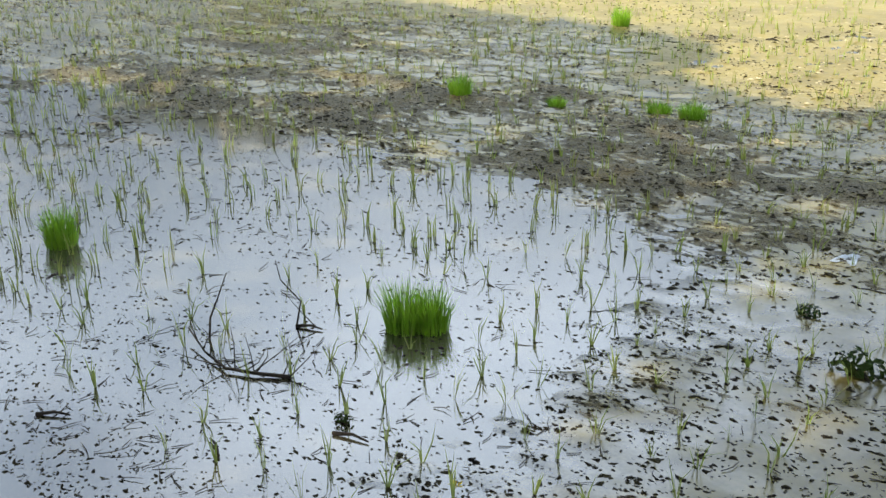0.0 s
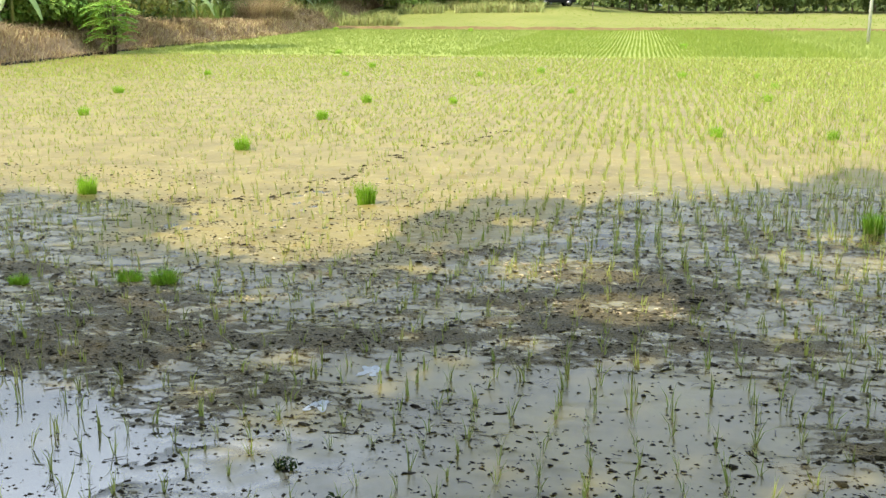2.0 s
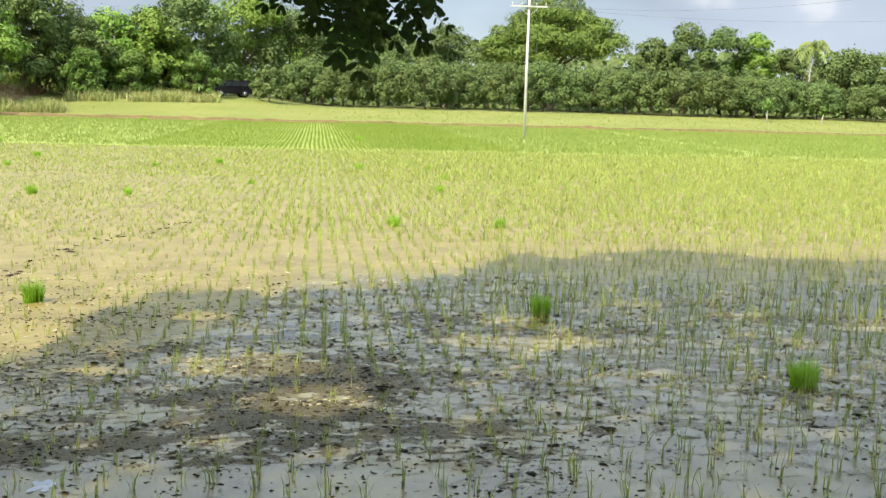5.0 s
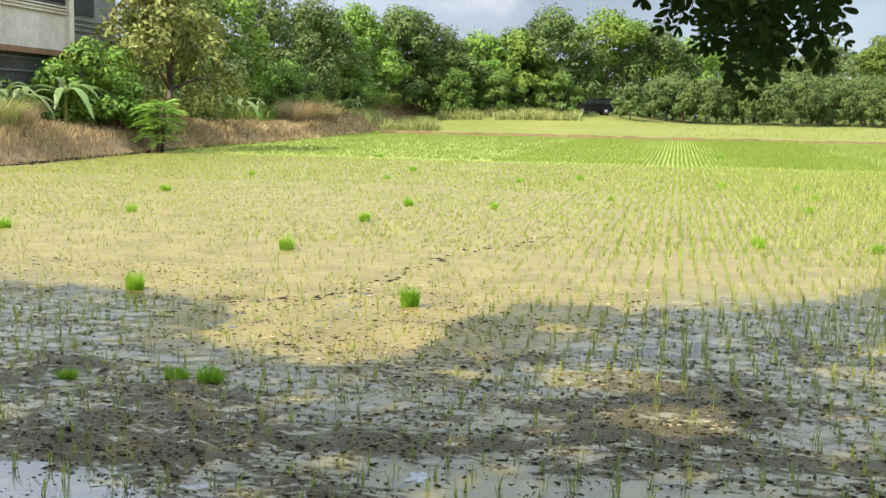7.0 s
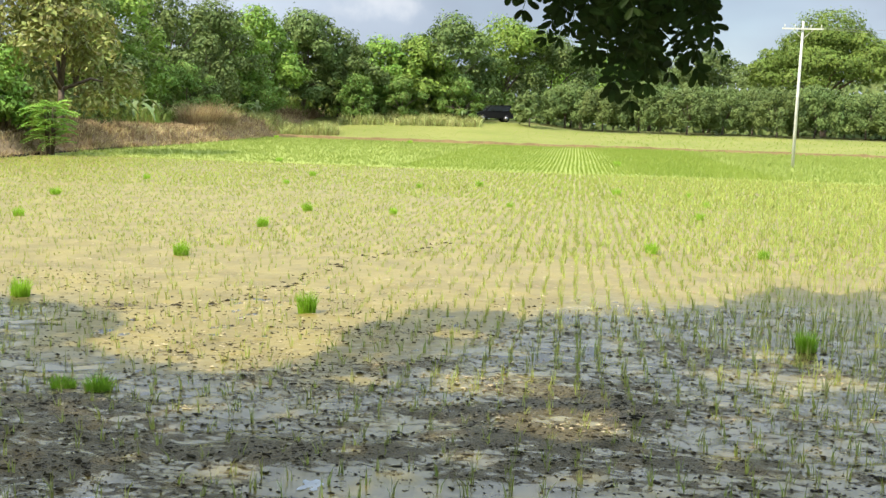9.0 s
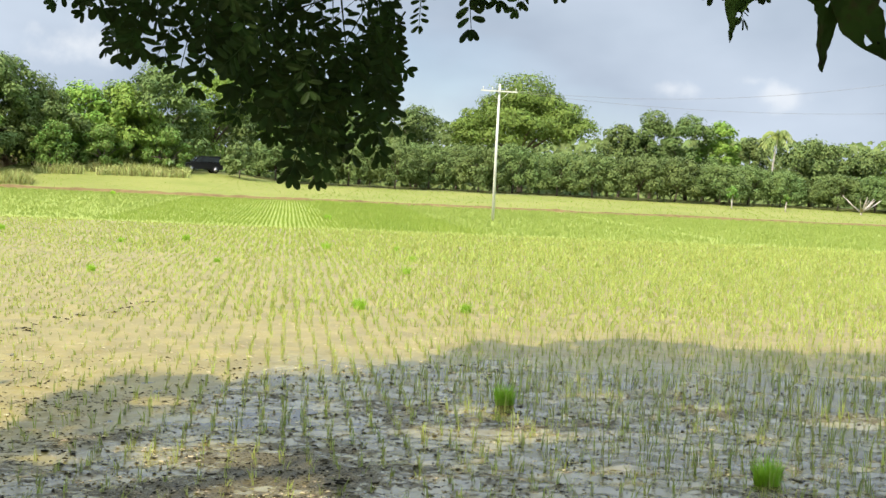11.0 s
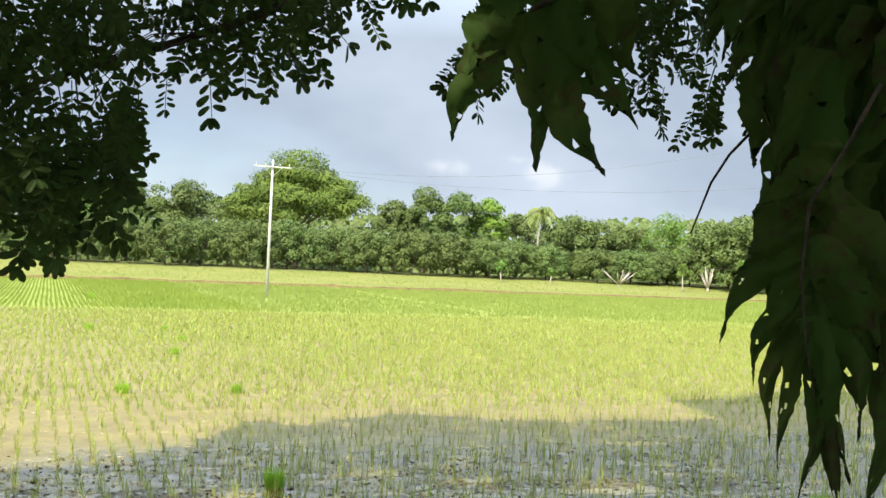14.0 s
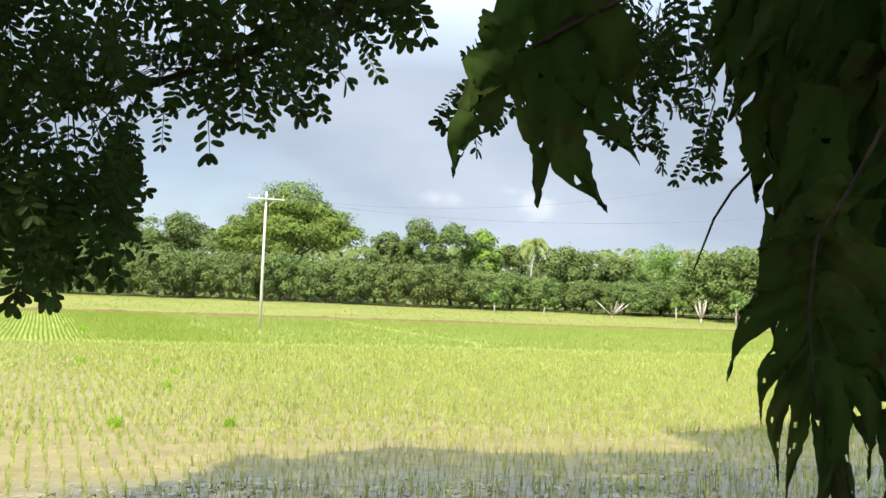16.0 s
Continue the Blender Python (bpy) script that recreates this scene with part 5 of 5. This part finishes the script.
def compound_shrub(x, y, height, seed):
    """A small shrub of dark stems with arching compound leaves in tiers."""
    r = np.random.default_rng(seed)
    top = tagged(new("compound_leaved_shrub"), "bright green shrub with arching compound leaves on the bank edge", "shrub")
    top.location = (x, y, ground_z(x, y) - 0.05)
    for q in range(4):
        a = q * 1.6
        part("stem", np_mesh("stem", *tube([(0.12 * math.cos(a), 0.12 * math.sin(a), -0.1), (0.2 * math.cos(a), 0.2 * math.sin(a), height * 0.4), (0.25 * math.cos(a), 0.25 * math.sin(a), height * 0.8)], [0.06, 0.05, 0.025], 6), M_BARK, True), M_BARK, top)
    for q in range(64):
        a, up = q * 2.4, height * (0.18 + 0.66 * (q / 64) ** 0.8)
        L, rise = r.uniform(0.9, 1.3), r.uniform(0.1, 0.9)
        out, side = np.array([math.cos(a), math.sin(a), 0]), np.array([-math.sin(a), math.cos(a), 0])
        vs, fs = [], []
        for k in range(1, 11):
            u = k / 10
            c = out * (0.15 + L * u * math.cos(rise)) + np.array([0, 0, up + L * (u * math.sin(rise) - 0.45 * u * u)])
            for sg in (-1, 1):
                tip = c + side * sg * 0.36 * (1.05 - 0.6 * u) + out * 0.10 + [0, 0, -0.07]
                b = len(vs)
                vs += [c - out * 0.02, (c + tip) / 2 + out * 0.06 + [0, 0, 0.02], tip, (c + tip) / 2 - out * 0.06 + [0, 0, 0.02]]
                fs.append([b, b + 1, b + 2, b + 3])
        part("leaf", np_mesh("leaf", np.array(vs), np.array(fs), M_BRIGHT), M_BRIGHT, top)
    return top


compound_shrub(*at_az(-27.9, 50.0), 2.8, 430)
shrub("leafy_shrub", "dense green shrub below the building", *at_az(-33.0, 50.5), 3.0, 1.6, M_LUSH, 2200, 0.24, 432)
shrub("leafy_shrub", "dense green shrub on the bank top", *at_az(-31.4, 51), 4.0, 1.9, M_LUSH, 3200, 0.24, 434)
shrub("leafy_shrub", "tall green shrub behind the grass bank", *at_az(-30.0, 52), 3.9, 1.8, M_LUSH, 3000, 0.22, 436)
shrub("leafy_shrub", "dark green shrub behind the grass bank", *at_az(-25.6, 66), 2.6, 1.7, M_MANGO, 1400, 0.24, 438)
shrub("leafy_shrub", "olive green shrub on the bank top", *at_az(-28.9, 52), 2.4, 1.3, M_OLIVE, 1000, 0.24, 440)
shrub("leafy_shrub", "dark green shrub behind banana plants", *at_az(-36.5, 50), 2.4, 1.6, M_LUSH, 1300, 0.24, 442)
shrub("leafy_shrub", "dark green shrub behind banana plants", *at_az(-39.5, 47), 2.6, 1.7, M_LUSH, 1300, 0.24, 444)


def grass_tussock(x, y, height, seed, mat, label):
    r = np.random.default_rng(seed)
    n = 900
    a, q = r.uniform(0, 6.28, n), np.sqrt(r.random(n))
    base = np.stack([q * 0.8 * np.cos(a), q * 0.8 * np.sin(a), np.zeros(n)], 1)
    ob = new("grass_tussock", np_mesh("grass_tussock", *blades(base, height * r.uniform(0.5, 1.1, n), np.full(n, 0.022), a, 0.2 + 0.9 * r.random(n), r), mat))
    ob.location = (x, y, ground_z(x, y) - 0.1)
    return tagged(ob, label, "grass")


for q, (az, d, h, mat, lab) in enumerate([(-36.2, 41.5, 1.7, M_WEED, "tall yellow-green grass tussock on the bank"), (-35.4, 42.5, 1.5, M_DRY, "tall dry grass tussock on the bank"),
                                          (-19.9, 83, 2.4, M_DRY, "tall dry grass tussock on the bank"), (-20.8, 80, 2.0, M_DRY, "tall dry grass tussock on the bank"), (-19.1, 87, 1.8, M_DRY, "tall dry grass tussock on the bank")]):
    grass_tussock(*at_az(az, d), h, 450 + q, mat, lab)


# ---- coconut palm, bare shrubs ----
M_PALEBARK = material("pale_bark", (0.35, 0.31, 0.26), (0.55, 0.50, 0.43), 3.0, 0.9, 0.4, 5.0, 0.1)
M_PALM = material("palm_frond", (0.15, 0.21, 0.05), (0.28, 0.31, 0.08), 0.8, 0.5, 0.0, 5.0, 0.3, translucent=0.25)


def coconut_palm(x, y, height, seed):
    r = np.random.default_rng(seed)
    top = tagged(new("coconut_palm"), "slim coconut palm rising over the orchard", "palm")
    z = ground_z(x, y)
    top.location = (x, y, z)
    part("trunk", np_mesh("trunk", *tube([(0, 0, -0.2), (0.25, 0, height * 0.5), (0.7, 0, height - 1.2)], [0.16, 0.12, 0.10], 8), M_PALEBARK, True), M_PALEBARK, top)
    for q in range(26):
        a, rise = q * 2.4, r.uniform(-0.1, 1.1)
        s = np.linspace(0, 1, 10)
        L = r.uniform(2.4, 3.2)
        mid = np.stack([0.7 + L * s * math.cos(rise) * math.cos(a), L * s * math.cos(rise) * math.sin(a), height - 1.2 + L * (s * math.sin(rise) - 0.75 * s**2)], 1)
        sd = np.array([-math.sin(a), math.cos(a), 0])
        vs, fs = [], []
        for k in range(1, 10):
            for sg in (-1, 1):
                tip = mid[k] + sd * sg * 0.75 * (1 - 0.6 * s[k]) + [0, 0, -0.5]
                b = len(vs)
                vs += [mid[k - 1], mid[k], tip]
                fs.append([b, b + 1, b + 2])
        part("frond", np_mesh("frond", np.array(vs), np.array(fs), M_PALM), M_PALM, top)


coconut_palm(*at_az(25.85, 147), 10.6, 470)


def bare_shrub(x, y, height, spread, seed):
    r = np.random.default_rng(seed)
    top = tagged(new("bare_shrub"), "leafless pale-branched shrub before the orchard", "shrub")
    top.location = (x, y, ground_z(x, y) - 0.05)
    part("trunk", np_mesh("trunk", *tube([(0, 0, -0.1), (0, 0, height * 0.2)], [0.14, 0.11], 7), M_PALEBARK, True), M_PALEBARK, top)
    for q in range(11):
        a = r.uniform(0, 6.28)
        e = np.array([spread * math.cos(a) * r.uniform(0.5, 1), spread * math.sin(a) * 0.7, height * r.uniform(0.65, 1.0)])
        part("branch", np_mesh("branch", *tube([(0, 0, height * 0.15), e * 0.55 + [0, 0, height * 0.02], e], [0.09, 0.06, 0.02], 6), M_PALEBARK, True), M_PALEBARK, top)


bare_shrub(*at_az(30.4, 132), 2.3, 2.4, 480)
bare_shrub(*at_az(35.1, 133), 3.2, 1.0, 482)
for az, d, h in ((24.0, 126, 2.6), (26.7, 127, 2.0), (33.8, 130, 3.4), (36.9, 130, 4.2)):
    t = make_tree("young_tree", "young pale-trunked tree at the edge of the orchard", h, h * 0.32, M_PALE, 500, 0.3, 490 + int(az), 0.5, 8, bark=M_PALEBARK)
    stand(t, *at_az(az, d))


# ---- distant woods that close the view behind the trees ----
wr = np.random.default_rng(15)
n = 38000
az = wr.uniform(-62, 62, n)
d = np.where(az < -22, 92 + 14 * wr.random(n), np.where(az < -5, 132 + 16 * wr.random(n), 176 + 25 * wr.random(n)))
top_el = 2.9 + 1.0 * fbm(az * 0.35, az * 0 + 3.0, 61, 3)
hgt = d * np.tan(np.radians(top_el)) * wr.random(n) ** 1.6
p = np.stack([d * np.sin(np.radians(az)), d * np.cos(np.radians(az)), 2.0 + hgt], 1)
nr = wr.normal(size=(n, 3)) * 0.5 - np.stack([np.sin(np.radians(az)), np.cos(np.radians(az)), -0.6 + 0 * az], 1)
nr /= np.linalg.norm(nr, axis=1, keepdims=True)
tagged(new("distant_woods", np_mesh("distant_woods", *leaf_cards(p, nr, wr.uniform(0.9, 1.7, n), wr, 0.7), M_MANGO)), "dense far woods behind the orchard and houses", "woods", kind="stuff")


# ---- car under the trees ----
M_CARPAINT = material("black_car_paint", (0.005, 0.005, 0.006), (0.009, 0.009, 0.010), 2.0, 0.35, 0.0, 5.0, 0.25)
M_CARGLASS = material("car_glass", (0.02, 0.025, 0.03), (0.03, 0.035, 0.04), 2.0, 0.05, 0.0, 5.0, 0.8)
M_TYRE = material("tyre", (0.012, 0.012, 0.012), (0.02, 0.02, 0.02), 9.0, 0.9, 0.2)
M_RIM = material("rim", (0.18, 0.18, 0.19), (0.26, 0.26, 0.27), 5.0, 0.35, 0.0, metal=0.8)


def prism(profile, half, bevel=0.05):
    """A side outline (x, z) drawn out across y, bevelled."""
    bm = bmesh.new()
    a = [bm.verts.new((x, -half, z)) for x, z in profile]
    b = [bm.verts.new((x, half, z)) for x, z in profile]
    bm.faces.new(a)
    bm.faces.new(b[::-1])
    for k in range(len(a)):
        bm.faces.new((a[k], b[k], b[(k + 1) % len(b)], a[(k + 1) % len(a)]))
    bmesh.ops.recalc_face_normals(bm, faces=bm.faces[:])
    bmesh.ops.bevel(bm, geom=bm.edges[:], offset=bevel, segments=2, affect="EDGES")
    return bm


def sport_utility_car(x, y, turn):
    car = tagged(new("car"), "black sport utility car parked under the trees", "car")
    car.matrix_world = pose(x, y, ground_z(x, y), 0, 0, turn) @ Matrix.Diagonal((1.05, 1.05, 1.15, 1))
    part("body", prism([(-2.15, 0.35), (2.1, 0.35), (2.15, 0.85), (1.3, 1.02), (-2.15, 1.05)], 0.9, 0.06), M_CARPAINT, car)
    part("cabin", prism([(-2.05, 1.02), (1.1, 1.02), (0.45, 1.68), (-1.9, 1.72)], 0.78, 0.07), M_CARPAINT, car)
    for x0, x1, x2, x3 in ((-1.85, -0.9, -0.9, -1.75), (-0.8, 0.1, 0.05, -0.8), (0.2, 0.85, 0.42, 0.15)):
        for sy in (-0.79, 0.79):
            bm = bmesh.new()
            bm.faces.new([bm.verts.new((u, sy, w)) for u, w in ((x0, 1.1), (x1, 1.1), (x2, 1.58), (x3, 1.58))])
            part("side_window", bm, M_CARGLASS, car)
    bm = bmesh.new()
    bm.faces.new([bm.verts.new(p) for p in ((1.10, -0.68, 1.08), (1.10, 0.68, 1.08), (0.52, 0.62, 1.62), (0.52, -0.62, 1.62))])
    part("windscreen", bm, M_CARGLASS, car)
    for wx in (-1.35, 1.35):
        for wy in (-0.82, 0.82):
            wheel = part("wheel", np_mesh("wheel", *tube([(wx, wy - 0.1, 0.35), (wx, wy + 0.1, 0.35)], [0.35, 0.35], 18), M_TYRE, True), M_TYRE, car)
            part("rim", np_mesh("rim", *tube([(wx, wy - 0.11, 0.35), (wx, wy + 0.11, 0.35)], [0.2, 0.2], 12), M_RIM, True), M_RIM, wheel)
    for hy in (-0.65, 0.65):
        bm = bmesh.new()
        bmesh.ops.create_cube(bm, size=1, matrix=Matrix.Translation((2.13, hy, 0.78)) @ Matrix.Diagonal((0.06, 0.36, 0.16, 1)))
        part("headlight", bm, M_RIM, car)


sport_utility_car(*at_az(-4.62, 123.0), 200)


# ---- building behind the bank ----
M_WALL = material("cream_stained_wall", (0.56, 0.49, 0.37), (0.78, 0.71, 0.58), 0.45, 0.9, 0.3, 9.0, 0.2)
M_CONC = material("grey_concrete", (0.11, 0.105, 0.10), (0.22, 0.215, 0.20), 0.6, 0.9, 0.4, 8.0, 0.2)
M_TIN = material("dark_corrugated_iron", (0.035, 0.031, 0.028), (0.075, 0.068, 0.060), 0.8, 0.6, 0.3, 8.0, 0.4)
M_RUST = material("rusty_edge", (0.16, 0.09, 0.05), (0.28, 0.17, 0.10), 1.2, 0.8, 0.4, 8.0, 0.2)
M_DARK = material("dark_opening", (0.02, 0.02, 0.022), (0.05, 0.05, 0.05), 1.0, 0.8, 0.0)


def box(x0, x1, y0, y1, z0, z1, bevel=0.015):
    bm = bmesh.new()
    bmesh.ops.create_cube(bm, size=1, matrix=Matrix.Translation(((x0 + x1) / 2, (y0 + y1) / 2, (z0 + z1) / 2)) @ Matrix.Diagonal((x1 - x0, y1 - y0, z1 - z0, 1)))
    if bevel:
        bmesh.ops.bevel(bm, geom=bm.edges[:], offset=bevel, segments=1)
    return bm


warehouse = tagged(new("warehouse"), "cream concrete warehouse with pilasters and a dark tin lean-to", "building")
warehouse.location = (0, 0, 0)
WX = -32.0                                         # face of the long wall
for k, (y0, y1) in enumerate(((26.0, 30.9), (30.9, 37.4), (37.4, 43.9), (43.9, 50.7))):
    part("wall_panel", box(WX - 0.3, WX, y0, y1, 1.0, 7.20), M_WALL, warehouse)
    part("opening", box(WX - 0.5, WX - 0.22, y0, y1, 7.20, 8.4, 0), M_DARK, warehouse)
    part("wall_head", box(WX - 0.3, WX, y0, y1, 8.4, 9.2), M_WALL, warehouse)
    for z in (6.90, 7.07, 7.24):
        part("ledge", box(WX + 0.003, WX + 0.12, y0 + 0.25, y1 - 0.25, z, z + 0.08), M_WALL, warehouse)
    for q in range(4):
        part("louvre", box(WX - 0.21, WX - 0.10, y0 + 0.2, y1 - 0.2, 7.42 + 0.23 * q, 7.47 + 0.23 * q, 0), M_CONC, warehouse)
for y0 in (30.9, 37.4, 43.9, 50.55):
    part("pilaster", box(WX + 0.003, WX + 0.22, y0 - 0.22, y0 + 0.22, 1.0, 9.2), M_WALL, warehouse)
part("end_wall", box(WX - 12, WX - 0.31, 50.4, 50.7, 1.0, 9.2), M_CONC, warehouse)
part("roof", box(WX - 12, WX + 0.5, 27.5, 51.2, 9.21, 9.35), M_TIN, warehouse)
part("annex_wall", box(WX - 6, WX - 1.2, 50.8, 57.5, 0.8, 8.8), M_CONC, warehouse)
for z in (6.3, 6.6, 6.9):
    part("ledge", box(WX - 1.195, WX - 1.08, 51.0, 57.3, z, z + 0.1), M_CONC, warehouse)
for y0 in (51.4,):
    part("opening", box(WX - 1.196, WX - 1.13, y0, y0 + 3.6, 7.2, 8.4, 0), M_DARK, warehouse)
lean_roof = part("lean_to_roof", prism([(WX + 0.2, 4.72), (WX + 3.4, 4.55), (WX + 3.4, 4.60), (WX + 0.2, 4.79)], 12.2, 0.008), M_TIN, warehouse)
lean_roof.location = (0, 37.6, 0)
part("fascia", box(WX + 3.41, WX + 3.47, 25.4, 49.8, 4.42, 4.68), M_RUST, warehouse)
ys = np.arange(25.6, 49.6, 0.09)
wx = WX + 3.1 + 0.02 * np.cos(np.arange(len(ys)) * np.pi)
v = np.concatenate([np.stack([wx, ys, np.full(len(ys), 0.9)], 1), np.stack([wx, ys, np.full(len(ys), 4.5)], 1)])
k = np.arange(len(ys) - 1)[:, None]
part("tin_wall", np_mesh("tin_wall", v, np.concatenate([k, k + 1, k + 1 + len(ys), k + len(ys)], 1), M_TIN), M_TIN, warehouse)
for z in (2.2, 2.9, 3.6, 4.2):
    part("batten", box(WX + 3.125, WX + 3.17, 25.6, 49.6, z, z + 0.07, 0), M_CONC, warehouse)
for y0 in (27, 31.2, 35.4, 39.6, 43.8, 48.0):
    part("post", box(WX + 3.175, WX + 3.29, y0, y0 + 0.14, 0.8, 4.5), M_CONC, warehouse)
